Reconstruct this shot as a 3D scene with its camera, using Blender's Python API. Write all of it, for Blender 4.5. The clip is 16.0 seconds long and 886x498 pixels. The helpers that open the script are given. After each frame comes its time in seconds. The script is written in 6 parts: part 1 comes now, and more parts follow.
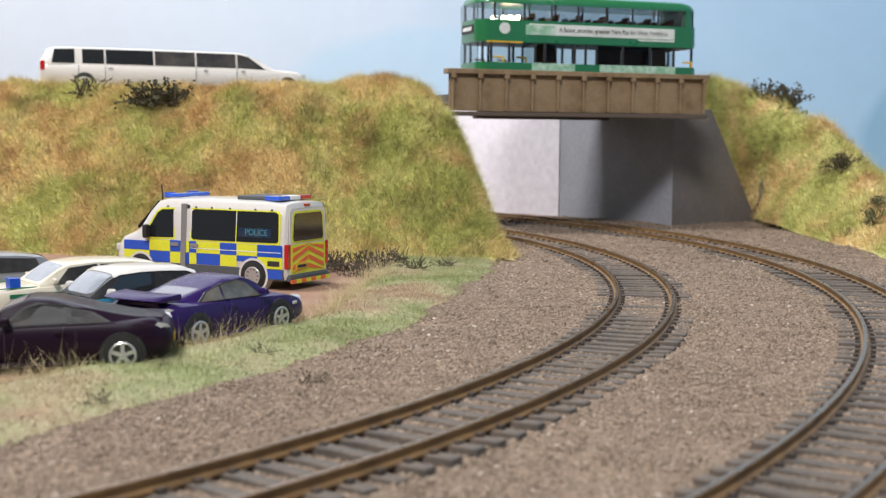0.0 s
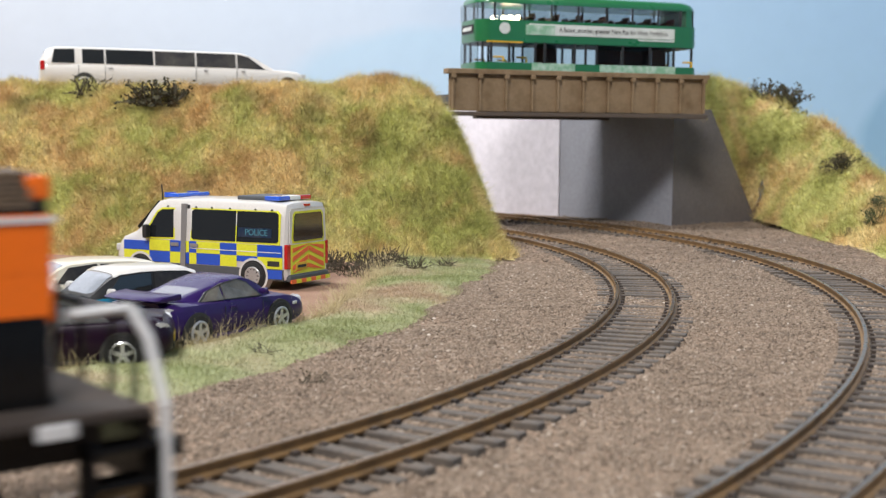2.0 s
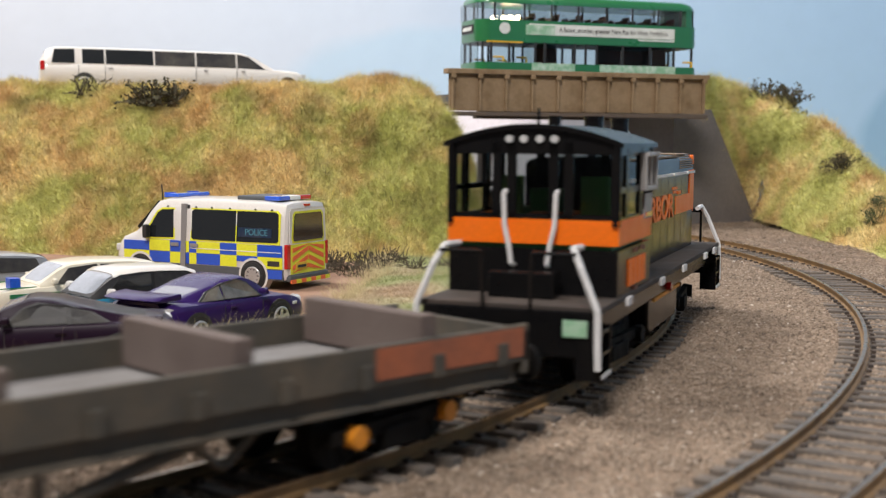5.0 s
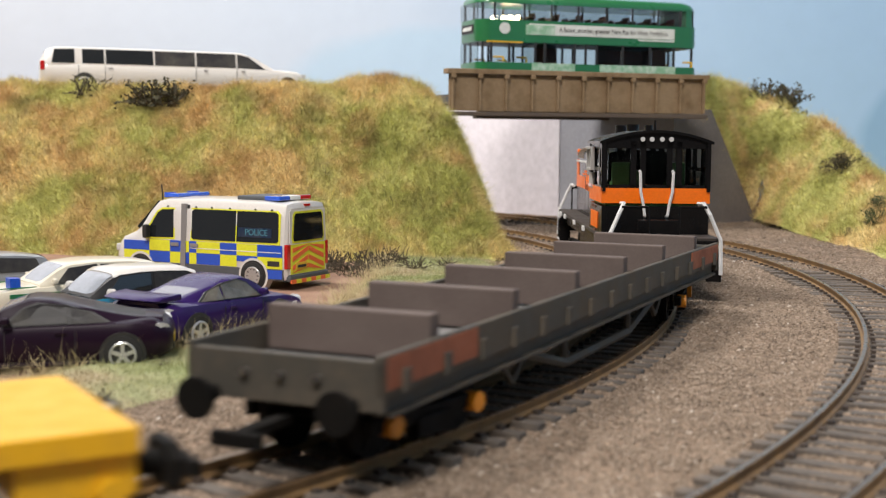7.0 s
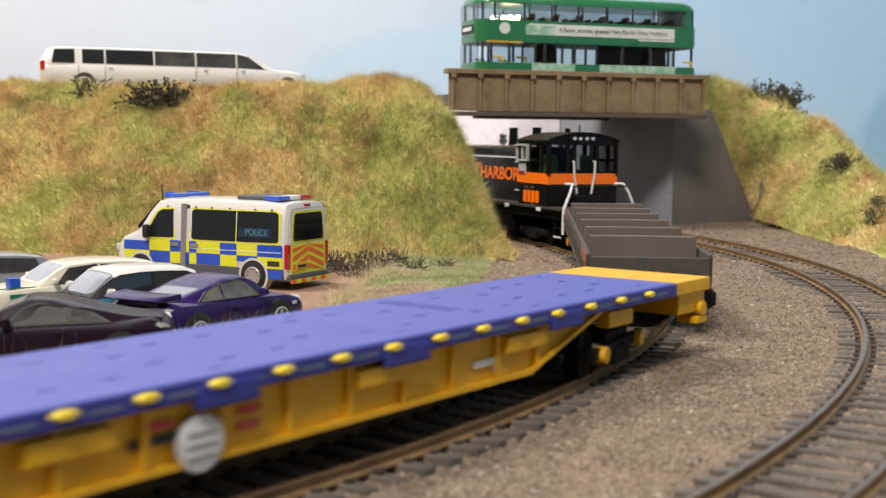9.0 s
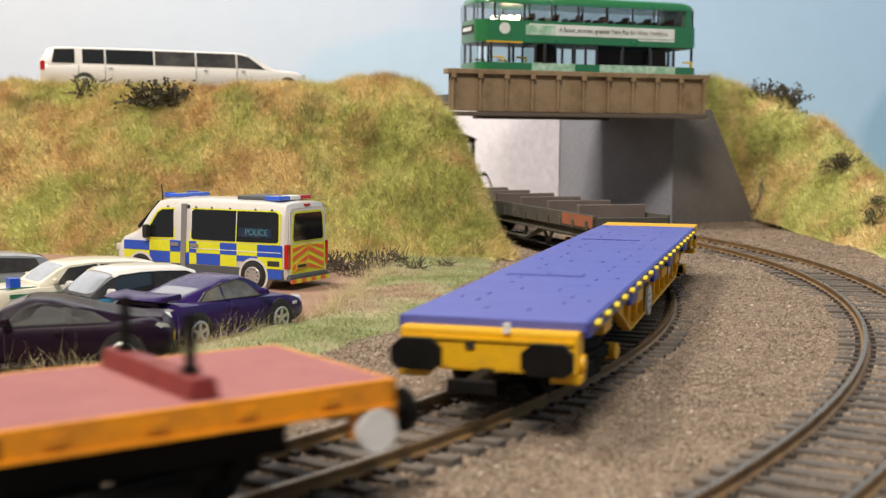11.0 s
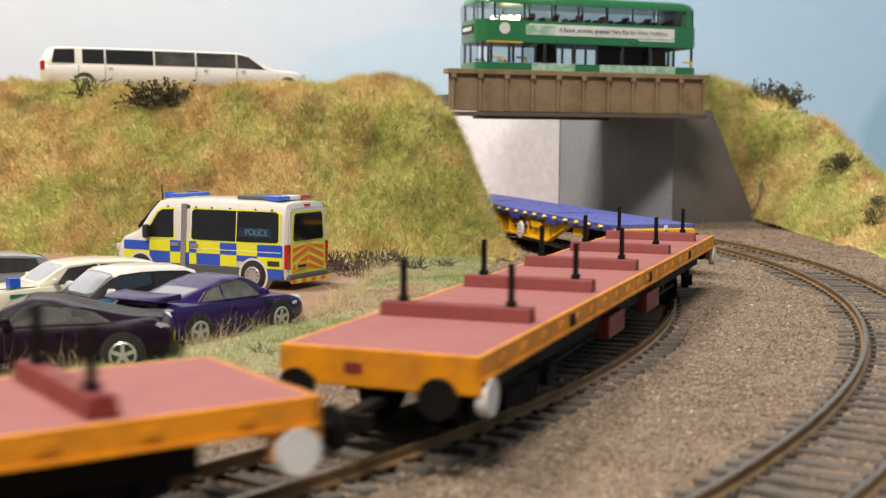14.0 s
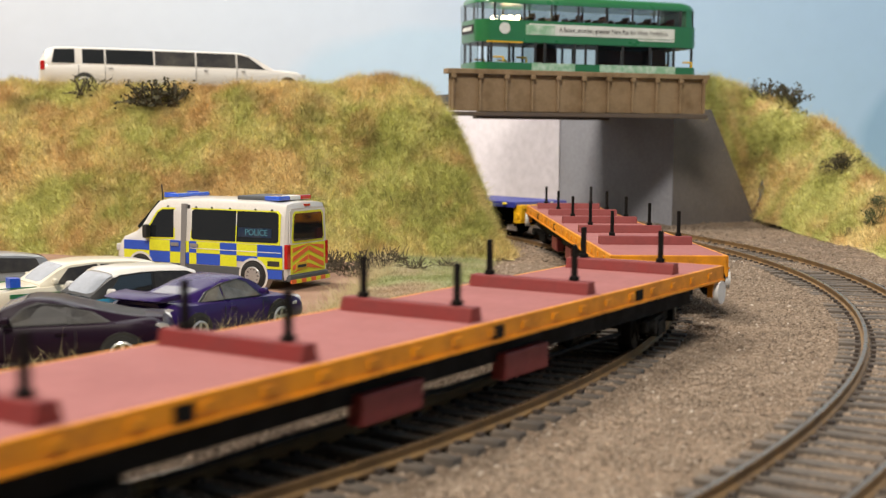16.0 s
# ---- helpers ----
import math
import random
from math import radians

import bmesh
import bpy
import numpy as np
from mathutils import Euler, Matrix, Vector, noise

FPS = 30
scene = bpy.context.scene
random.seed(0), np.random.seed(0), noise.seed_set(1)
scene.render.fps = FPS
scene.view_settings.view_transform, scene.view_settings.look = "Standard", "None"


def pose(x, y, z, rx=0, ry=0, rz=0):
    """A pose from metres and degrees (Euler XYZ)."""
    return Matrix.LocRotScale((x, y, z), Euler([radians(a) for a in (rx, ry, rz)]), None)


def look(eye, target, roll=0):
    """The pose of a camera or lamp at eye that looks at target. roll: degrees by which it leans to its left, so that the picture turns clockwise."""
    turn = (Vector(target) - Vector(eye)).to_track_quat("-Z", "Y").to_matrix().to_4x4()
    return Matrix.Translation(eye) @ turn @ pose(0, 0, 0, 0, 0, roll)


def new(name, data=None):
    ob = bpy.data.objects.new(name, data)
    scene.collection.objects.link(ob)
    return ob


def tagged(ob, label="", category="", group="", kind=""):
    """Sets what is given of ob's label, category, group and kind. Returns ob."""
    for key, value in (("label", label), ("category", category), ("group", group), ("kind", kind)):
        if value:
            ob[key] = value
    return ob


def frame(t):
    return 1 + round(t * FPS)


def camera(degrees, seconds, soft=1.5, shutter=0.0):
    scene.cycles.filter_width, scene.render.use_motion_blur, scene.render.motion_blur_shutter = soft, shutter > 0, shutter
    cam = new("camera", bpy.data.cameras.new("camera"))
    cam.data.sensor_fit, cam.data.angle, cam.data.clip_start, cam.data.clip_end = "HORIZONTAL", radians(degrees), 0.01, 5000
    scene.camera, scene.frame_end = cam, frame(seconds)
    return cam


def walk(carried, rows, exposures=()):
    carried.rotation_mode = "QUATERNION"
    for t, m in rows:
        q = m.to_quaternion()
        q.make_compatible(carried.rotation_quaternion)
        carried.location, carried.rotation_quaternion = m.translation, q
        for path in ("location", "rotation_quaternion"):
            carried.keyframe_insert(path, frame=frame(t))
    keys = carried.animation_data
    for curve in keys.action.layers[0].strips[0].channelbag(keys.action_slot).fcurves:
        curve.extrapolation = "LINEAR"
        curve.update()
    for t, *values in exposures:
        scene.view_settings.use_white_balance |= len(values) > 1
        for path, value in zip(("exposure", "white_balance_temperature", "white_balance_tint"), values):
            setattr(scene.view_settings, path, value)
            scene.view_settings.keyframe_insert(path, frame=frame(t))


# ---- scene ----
cam = camera(39.64, 16.0, soft=1.2, shutter=0.6)
cam.data.dof.use_dof = True
cam.data.dof.focus_distance = 0.39
cam.data.dof.aperture_fstop = 34.0

RAIL = 0.0027            # rail top above the ballast
EYE = (0.0, 0.0, 0.0482 + RAIL)
VIEW = look(EYE, (0.0, math.cos(0.09069), EYE[2] - math.sin(0.09069)), 0.402)
walk(cam, [(0.0, VIEW), (16.0, VIEW)], exposures=[(0.0, -0.06, 6500, 10), (2.0, -0.06, 6500, 10), (4.0, -0.07, 6750, 12), (8.5, -0.07, 7000, 11), (12.5, -0.06, 7500, 10), (16.0, -0.06, 7500, 10)])

# ---- light: hall ambience and two lighting panels over the layout ----
world = bpy.data.worlds.new("hall")
scene.world = world
world.use_nodes = True
world.node_tree.nodes["Background"].inputs[0].default_value = (0.80, 0.88, 1.0, 1)
world.node_tree.nodes["Background"].inputs[1].default_value = 0.15


def area_lamp(name, eye, target, size, size_y, power, color):
    data = bpy.data.lights.new(name, "AREA")
    data.shape, data.size, data.size_y = "RECTANGLE", size, size_y
    data.energy, data.color = power, color
    ob = new(name, data)
    ob.matrix_world = look(eye, target)
    return ob


area_lamp("layout_light", (-0.20, -0.58, 1.05), (0.0, 0.52, 0.0), 0.40, 0.22, 19.5, (1.0, 0.98, 0.97))
area_lamp("layout_light", (-0.46, 0.48, 0.88), (0.05, 0.80, 0.02), 0.30, 0.20, 11.5, (1.0, 0.98, 0.97))
area_lamp("layout_light", (0.75, 0.0, 1.2), (0.0, 0.6, 0.0), 0.25, 0.15, 1.4, (1.0, 0.90, 0.78))

# ---- materials ----


def ramp(nt, fac, stops):
    n = nt.nodes.new("ShaderNodeValToRGB")
    el = n.color_ramp.elements
    while len(el) < len(stops):
        el.new(0.5)
    for e, (pos, col) in zip(el, stops):
        e.position, e.color = pos, (*col, 1)
    nt.links.new(fac, n.inputs[0])
    return n.outputs[0]


def noise_node(nt, coord, scale, detail=4.0, rough=0.6, stretch=None):
    if stretch:
        mp = nt.nodes.new("ShaderNodeMapping")
        mp.inputs["Scale"].default_value = stretch
        nt.links.new(coord, mp.inputs[0])
        coord = mp.outputs[0]
    n = nt.nodes.new("ShaderNodeTexNoise")
    n.inputs["Scale"].default_value = scale
    n.inputs["Detail"].default_value = detail
    n.inputs["Roughness"].default_value = rough
    nt.links.new(coord, n.inputs["Vector"])
    return n.outputs["Fac"]


def mix(nt, fac, a, b, blend="MIX"):
    n = nt.nodes.new("ShaderNodeMix")
    n.data_type, n.blend_type = "RGBA", blend
    if isinstance(fac, float):
        n.inputs[0].default_value = fac
    else:
        nt.links.new(fac, n.inputs[0])
    for k, v in ((6, a), (7, b)):
        if isinstance(v, tuple):
            n.inputs[k].default_value = (*v, 1)
        else:
            nt.links.new(v, n.inputs[k])
    return n.outputs[2]


def base(name, space="Object"):
    m = bpy.data.materials.new(name)
    m.use_nodes = True
    nt = m.node_tree
    tc = nt.nodes.new("ShaderNodeTexCoord")
    return m, nt, nt.nodes["Principled BSDF"], tc.outputs[space]


def add_bump(nt, bsdf, height, strength, distance):
    b = nt.nodes.new("ShaderNodeBump")
    b.inputs["Strength"].default_value = strength
    b.inputs["Distance"].default_value = distance
    nt.links.new(height, b.inputs["Height"])
    nt.links.new(b.outputs[0], bsdf.inputs["Normal"])


def paint(name, color, rough=0.4, metal=0.0, dirt=(0.16, 0.13, 0.10), amount=0.25, scale=220.0, grain=1800.0, bump=0.12, coat=0.0, spec=0.5):
    """Painted or moulded surface with patchy dirt at two scales."""
    m, nt, b, co = base(name)
    big = noise_node(nt, co, scale, 5.0, 0.65)
    fine = noise_node(nt, co, grain, 3.0, 0.6)
    patches = ramp(nt, big, [(0.42, (0, 0, 0)), (0.75, (amount, amount, amount))])
    c = mix(nt, patches, color, dirt)
    tone = ramp(nt, fine, [(0.25, (0.82, 0.82, 0.82)), (0.75, (1.0, 1.0, 1.0))])
    nt.links.new(mix(nt, 1.0, c, tone, "MULTIPLY"), b.inputs["Base Color"])
    r = ramp(nt, big, [(0.3, (rough * 0.8,) * 3), (0.8, (min(1.0, rough * 1.35),) * 3)])
    nt.links.new(r, b.inputs["Roughness"])
    b.inputs["Metallic"].default_value = metal
    b.inputs["Coat Weight"].default_value = coat
    b.inputs["Specular IOR Level"].default_value = spec
    b.inputs["Coat Roughness"].default_value = 0.06
    if bump:
        add_bump(nt, b, fine, bump, 0.0002)
    return m


def clear(name, tint=(0.9, 0.93, 0.95), rough=0.03):
    m, nt, b, co = base(name)
    b.inputs["Base Color"].default_value = (*tint, 1)
    b.inputs["Roughness"].default_value = rough
    b.inputs["Transmission Weight"].default_value = 1.0
    b.inputs["IOR"].default_value = 1.15
    return m


def ballast_material(name, stones=False):
    m, nt, b, co = base(name)
    big = noise_node(nt, co, 14.0, 5.0, 0.6)
    mid = noise_node(nt, co, 160.0, 5.0, 0.7)
    fine = noise_node(nt, co, 900.0, 3.0, 0.7)
    v = nt.nodes.new("ShaderNodeTexVoronoi")
    v.inputs["Scale"].default_value = 1250.0
    nt.links.new(co, v.inputs["Vector"])
    c1 = ramp(nt, mid, [(0.25, (0.105, 0.078, 0.058)), (0.5, (0.245, 0.186, 0.142)), (0.75, (0.37, 0.285, 0.222))])
    c2 = ramp(nt, v.outputs["Color"], [(0.1, (0.55, 0.5, 0.47)), (0.6, (1.0, 0.97, 0.94)), (1.0, (1.45, 1.4, 1.35))])
    c3 = ramp(nt, big, [(0.3, (0.8, 0.78, 0.74)), (0.7, (1.12, 1.08, 1.03))])
    c = mix(nt, 1.0, c1, c2, "MULTIPLY")
    c = mix(nt, 1.0, c, c3, "MULTIPLY")
    if stones:
        g = nt.nodes.new("ShaderNodeNewGeometry")
        s = ramp(nt, g.outputs["Random Per Island"], [(0.0, (0.085, 0.063, 0.046)), (0.3, (0.19, 0.145, 0.108)), (0.8, (0.285, 0.222, 0.168)), (0.985, (0.34, 0.275, 0.215)), (1.0, (0.6, 0.54, 0.47))])
        c = mix(nt, 0.75, c, s)
    nt.links.new(c, b.inputs["Base Color"])
    b.inputs["Roughness"].default_value = 0.95
    add_bump(nt, b, mix(nt, 0.5, v.outputs["Distance"], fine), 0.9, 0.0006)
    return m


def grass_material(name, blades=False):
    """Static grass: patches of straw, rust and green, decided by place."""
    m, nt, b, co = base(name)
    big = noise_node(nt, co, 20.0, 5.0, 0.65)
    mid = noise_node(nt, co, 42.0, 5.0, 0.65)
    fine = noise_node(nt, co, 300.0, 3.0, 0.7)
    warm = ramp(nt, mid, [(0.28, (0.28, 0.175, 0.075)), (0.42, (0.50, 0.34, 0.16)), (0.55, (0.62, 0.49, 0.25)), (0.75, (0.64, 0.58, 0.30))])
    green = ramp(nt, mid, [(0.28, (0.21, 0.22, 0.06)), (0.45, (0.38, 0.40, 0.13)), (0.6, (0.50, 0.51, 0.20)), (0.75, (0.60, 0.56, 0.26))])
    pick = ramp(nt, big, [(0.43, (0, 0, 0)), (0.55, (1, 1, 1))])
    c = mix(nt, pick, warm, green)
    spots = noise_node(nt, co, 34.0, 4.0, 0.7)
    c = mix(nt, ramp(nt, spots, [(0.55, (0, 0, 0)), (0.68, (0.65, 0.65, 0.65))]), c, (0.16, 0.12, 0.045))
    tone = ramp(nt, fine, [(0.25, (0.74, 0.71, 0.65)), (0.75, (1.42, 1.38, 1.3))])
    c = mix(nt, 1.0, c, tone, "MULTIPLY")
    if blades:
        g = nt.nodes.new("ShaderNodeNewGeometry")
        s = ramp(nt, g.outputs["Random Per Island"], [(0.0, (0.5, 0.46, 0.38)), (0.5, (0.95, 0.95, 0.9)), (0.93, (1.25, 1.22, 1.12)), (1.0, (1.7, 1.65, 1.5))])
        c = mix(nt, 1.0, c, s, "MULTIPLY")
    nt.links.new(c, b.inputs["Base Color"])
    b.inputs["Roughness"].default_value = 0.85
    if not blades:
        add_bump(nt, b, fine, 1.0, 0.002)
    return m


def verge_material(name, blades=False):
    """Pale green and straw scatter over sandy earth."""
    m, nt, b, co = base(name)
    big = noise_node(nt, co, 22.0, 3.0, 0.55)
    fine = noise_node(nt, co, 500.0, 4.0, 0.7)
    c = ramp(nt, big, [(0.32, (0.39, 0.285, 0.20)), (0.43, (0.41, 0.355, 0.23)), (0.51, (0.35, 0.36, 0.20)), (0.62, (0.26, 0.295, 0.13)), (0.76, (0.19, 0.175, 0.085))])
    tone = ramp(nt, fine, [(0.2, (0.65, 0.65, 0.62)), (0.8, (1.2, 1.2, 1.15))])
    c = mix(nt, 1.0, c, tone, "MULTIPLY")
    if blades:
        g = nt.nodes.new("ShaderNodeNewGeometry")
        s = ramp(nt, g.outputs["Random Per Island"], [(0.0, (0.7, 0.68, 0.6)), (0.7, (1.0, 1.0, 0.95)), (1.0, (1.5, 1.4, 1.25))])
        c = mix(nt, 1.0, c, s, "MULTIPLY")
    nt.links.new(c, b.inputs["Base Color"])
    b.inputs["Roughness"].default_value = 0.9
    if not blades:
        add_bump(nt, b, fine, 0.9, 0.0012)
    return m


def sky_material():
    """Painted sky board: pale near the ground and the west end, bluer to the east, soft clouds of deeper blue."""
    m, nt, b, co = base("painted_sky")
    sep = nt.nodes.new("ShaderNodeSeparateXYZ")
    nt.links.new(co, sep.inputs[0])
    mr = nt.nodes.new("ShaderNodeMapRange")
    mr.inputs[1].default_value, mr.inputs[2].default_value = -0.45, 0.5
    nt.links.new(sep.outputs[0], mr.inputs[0])
    along = ramp(nt, mr.outputs[0], [(0.0, (0.59, 0.63, 0.71)), (0.42, (0.54, 0.63, 0.75)), (0.66, (0.36, 0.51, 0.69)), (1.0, (0.19, 0.33, 0.51))])
    c = along
    warp = noise_node(nt, co, 9.0, 3.0, 0.5)
    for centre, radii, tone in (((0.012, 0.0, 0.092), (0.150, 1.0, 0.056), (0.44, 0.61, 0.76)), ((0.385, 0.0, 0.045), (0.055, 1.0, 0.060), (0.17, 0.31, 0.47))):
        sub = nt.nodes.new("ShaderNodeVectorMath")
        sub.operation = "SUBTRACT"
        sub.inputs[1].default_value = centre
        nt.links.new(co, sub.inputs[0])
        mul = nt.nodes.new("ShaderNodeVectorMath")
        mul.operation = "MULTIPLY"
        mul.inputs[1].default_value = (1 / radii[0], 0.0, 1 / radii[2])
        nt.links.new(sub.outputs[0], mul.inputs[0])
        ln = nt.nodes.new("ShaderNodeVectorMath")
        ln.operation = "LENGTH"
        nt.links.new(mul.outputs[0], ln.inputs[0])
        add = nt.nodes.new("ShaderNodeMath")
        add.operation = "MULTIPLY_ADD"
        add.inputs[1].default_value, add.inputs[2].default_value = 0.5, -0.25
        nt.links.new(warp, add.inputs[0])
        tot = nt.nodes.new("ShaderNodeMath")
        nt.links.new(ln.outputs["Value"], tot.inputs[0])
        nt.links.new(add.outputs[0], tot.inputs[1])
        c = mix(nt, ramp(nt, tot.outputs[0], [(0.80, (0.75, 0.75, 0.75)), (1.0, (0, 0, 0))]), c, tone)
    fine = noise_node(nt, co, 60.0, 4.0, 0.6)
    c = mix(nt, 1.0, c, ramp(nt, fine, [(0.2, (0.97, 0.97, 0.97)), (0.8, (1.02, 1.02, 1.02))]), "MULTIPLY")
    nt.links.new(c, b.inputs["Base Color"])
    b.inputs["Roughness"].default_value = 0.85
    return m


def rail_material():
    m, nt, b, co = base("rusty_rail")
    n1 = noise_node(nt, co, 120.0, 5.0, 0.65)
    n2 = noise_node(nt, co, 1500.0, 3.0, 0.6)
    c = ramp(nt, n1, [(0.3, (0.125, 0.076, 0.038)), (0.6, (0.26, 0.155, 0.065)), (0.8, (0.17, 0.11, 0.06))])
    nt.links.new(c, b.inputs["Base Color"])
    b.inputs["Metallic"].default_value = 0.1
    b.inputs["Roughness"].default_value = 0.55
    add_bump(nt, b, n2, 0.25, 0.0002)
    return m


MAT = {
    "ballast": ballast_material("ballast_ground"), "stones": ballast_material("ballast_stones", True),
    "grass": grass_material("embankment_turf"), "blades": grass_material("embankment_blades", True),
    "verge": verge_material("verge_turf"), "verge_blades": verge_material("verge_blades", True),
    "straw": paint("dry_straw", (0.62, 0.52, 0.30), 0.8, 0.0, (0.35, 0.24, 0.12), 0.5), "sky": sky_material(), "rail": rail_material(),
    "railhead": paint("worn_rail_head", (0.42, 0.30, 0.20), 0.28, 0.9, (0.16, 0.09, 0.05), 0.5, 90.0, 1500.0, 0.05),
    "sleeper": paint("sleeper", (0.105, 0.09, 0.078), 0.85, 0.0, (0.26, 0.205, 0.16), 0.7, 160.0, 1400.0, 0.5),
    "chair": paint("rail_chair", (0.045, 0.035, 0.03), 0.8, 0.0, (0.14, 0.09, 0.06), 0.5),
    "earth": paint("car_park_earth", (0.27, 0.15, 0.10), 0.95, 0.0, (0.42, 0.29, 0.2), 0.7, 60.0, 900.0, 0.8),
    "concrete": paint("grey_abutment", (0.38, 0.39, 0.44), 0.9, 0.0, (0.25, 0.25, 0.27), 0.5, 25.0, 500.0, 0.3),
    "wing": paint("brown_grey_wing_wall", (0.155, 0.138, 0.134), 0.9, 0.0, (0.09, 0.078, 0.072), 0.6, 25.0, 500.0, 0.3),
    "white_board": paint("white_board", (0.88, 0.84, 0.91), 0.7, 0.0, (0.82, 0.79, 0.85), 0.1, 10.0, 200.0, 0.0),
    "girder": paint("weathered_girder", (0.29, 0.20, 0.115), 0.75, 0.0, (0.13, 0.075, 0.03), 0.85, 60.0, 700.0, 0.3),
    # girder brown darkened for the bottom flange: its shade is in the paint
    "girder_shaded": paint("girder_shadow_flange", (0.10, 0.075, 0.06), 0.8, 0.0, (0.2, 0.14, 0.09), 0.4),
    "road": paint("model_road", (0.10, 0.10, 0.10), 0.9, 0.0, (0.2, 0.17, 0.13), 0.4, 40.0, 900.0, 0.4),
    "ply": paint("birch_ply", (0.46, 0.34, 0.2), 0.6, 0.0, (0.3, 0.2, 0.12), 0.4, 30.0, 300.0, 0.1),
    "hall": paint("hall_carpet", (0.10, 0.10, 0.13), 0.95, 0.0, (0.16, 0.15, 0.15), 0.5, 3.0, 60.0, 0.3),
}

# ---- mesh helpers ----


class Shape:
    """Collects vertices and faces of one part."""

    def __init__(self):
        self.v, self.f = [], []

    def add(self, verts, faces):
        k = len(self.v)
        self.v += [tuple(p) for p in verts]
        self.f += [tuple(i + k for i in f) for f in faces]
        return self

    def box(self, c, s, rz=0.0, ry=0.0):
        m = Matrix.Translation(c) @ Euler((0, ry, rz)).to_matrix().to_4x4()
        q = [m @ Vector((x * s[0] / 2, y * s[1] / 2, z * s[2] / 2)) for x in (-1, 1) for y in (-1, 1) for z in (-1, 1)]
        return self.add(q, [(0, 1, 3, 2), (4, 6, 7, 5), (0, 4, 5, 1), (2, 3, 7, 6), (0, 2, 6, 4), (1, 5, 7, 3)])

    def cyl(self, a, b, r, n=12, r2=None):
        a, b = Vector(a), Vector(b)
        q = (b - a).to_track_quat("Z", "Y").to_matrix()
        r2 = r if r2 is None else r2
        ring = [(math.cos(2 * math.pi * i / n), math.sin(2 * math.pi * i / n)) for i in range(n)]
        v = [a + q @ Vector((c * r, s * r, 0)) for c, s in ring] + [b + q @ Vector((c * r2, s * r2, 0)) for c, s in ring]
        f = [(i, (i + 1) % n, n + (i + 1) % n, n + i) for i in range(n)]
        return self.add(v, f + [tuple(range(n))[::-1], tuple(range(n, 2 * n))])

    def tube(self, pts, r, n=6):
        for a, b in zip(pts, pts[1:]):
            self.cyl(a, b, r, n)
        return self

    def loft(self, rings, closed=True, caps=True):
        n = len(rings[0])
        v = [p for ring in rings for p in ring]
        f = []
        for i in range(len(rings) - 1):
            for j in range(n if closed else n - 1):
                k = (j + 1) % n
                f.append((i * n + j, i * n + k, (i + 1) * n + k, (i + 1) * n + j))
        if caps:
            f += [tuple(range(n))[::-1], tuple(range((len(rings) - 1) * n, len(rings) * n))]
        return self.add(v, f)

    def prism(self, poly, y0, y1):
        """A side profile of (x, z), extruded from y0 to y1."""
        return self.loft([[(x, y0, z) for x, z in poly], [(x, y1, z) for x, z in poly]])

    def plate(self, poly, z0, z1):
        """A plan outline of (x, y), from z0 up to z1."""
        return self.loft([[(x, y, z0) for x, y in poly], [(x, y, z1) for x, y in poly]])


def part(name, shape, material, parent=None, label="", smooth=False, bevel=0.0):
    """Links a shape as one mesh object under a thing or a part."""
    me = bpy.data.meshes.new(name)
    me.from_pydata(shape.v, [], shape.f)
    bm = bmesh.new()
    bm.from_mesh(me)
    bmesh.ops.recalc_face_normals(bm, faces=bm.faces)
    if bevel:
        edges = [e for e in bm.edges if e.is_manifold and e.calc_face_angle(0) > 0.6]
        bmesh.ops.bevel(bm, geom=edges, offset=bevel, segments=2, profile=0.6, affect="EDGES", clamp_overlap=True)
    if smooth:
        for f in bm.faces:
            f.smooth = True
        for e in bm.edges:
            if e.is_manifold and e.calc_face_angle(0) > 0.7:
                e.smooth = False
    bm.to_mesh(me)
    bm.free()
    me.materials.append(material)
    ob = new(name, me)
    ob.parent = parent
    if label:
        ob["label"] = label
    return ob


def thing(name, m, label, category, group=""):
    ob = new(name)
    ob.matrix_world = m
    return tagged(ob, label, category, group)


def words(name, text, size, m, material, parent, depth=0.0001, label=""):
    """Lettering as a thin mesh; m takes the text's plane into the parent's space."""
    cu = bpy.data.curves.new(name, "FONT")
    cu.body, cu.size, cu.extrude = text, size, depth
    cu.offset = size * (0.018 if text == "HARBOR" else 0.004)
    cu.align_x, cu.align_y = "CENTER", "CENTER"
    tmp = new("lettering_tmp", cu)
    me = bpy.data.meshes.new_from_object(tmp.evaluated_get(bpy.context.evaluated_depsgraph_get()))
    bpy.data.objects.remove(tmp)
    me.materials.clear()
    me.materials.append(material)
    ob = new(name, me)
    ob.parent, ob.matrix_local = parent, m
    if label:
        ob["label"] = label
    return ob


# ---- the setting ----
C1, R1 = (-0.3809, 0.4527), 0.4498      # centre line of the near track
C2, R2 = (-0.3829, 0.4639), 0.5228      # centre line of the far track
GAUGE = 0.01725


EDGE_Y = (0.02, 0.10, 0.196, 0.222, 0.257, 0.28, 0.297, 0.322, 0.341, 0.415, 0.443, 0.50, 0.56)
EDGE_NEAR = (-0.24, -0.135, -0.0706, -0.0545, -0.036, -0.026, -0.018, -0.009, -0.003, 0.012, 0.0195, 0.025, 0.02)
EDGE_FAR = (-0.35, -0.21, -0.130, -0.106, -0.084, -0.068, -0.058, -0.049, -0.037, -0.030, -0.025, -0.03, -0.03)
PARK_DROP = 0.0018       # the car park lies lower than the ballast


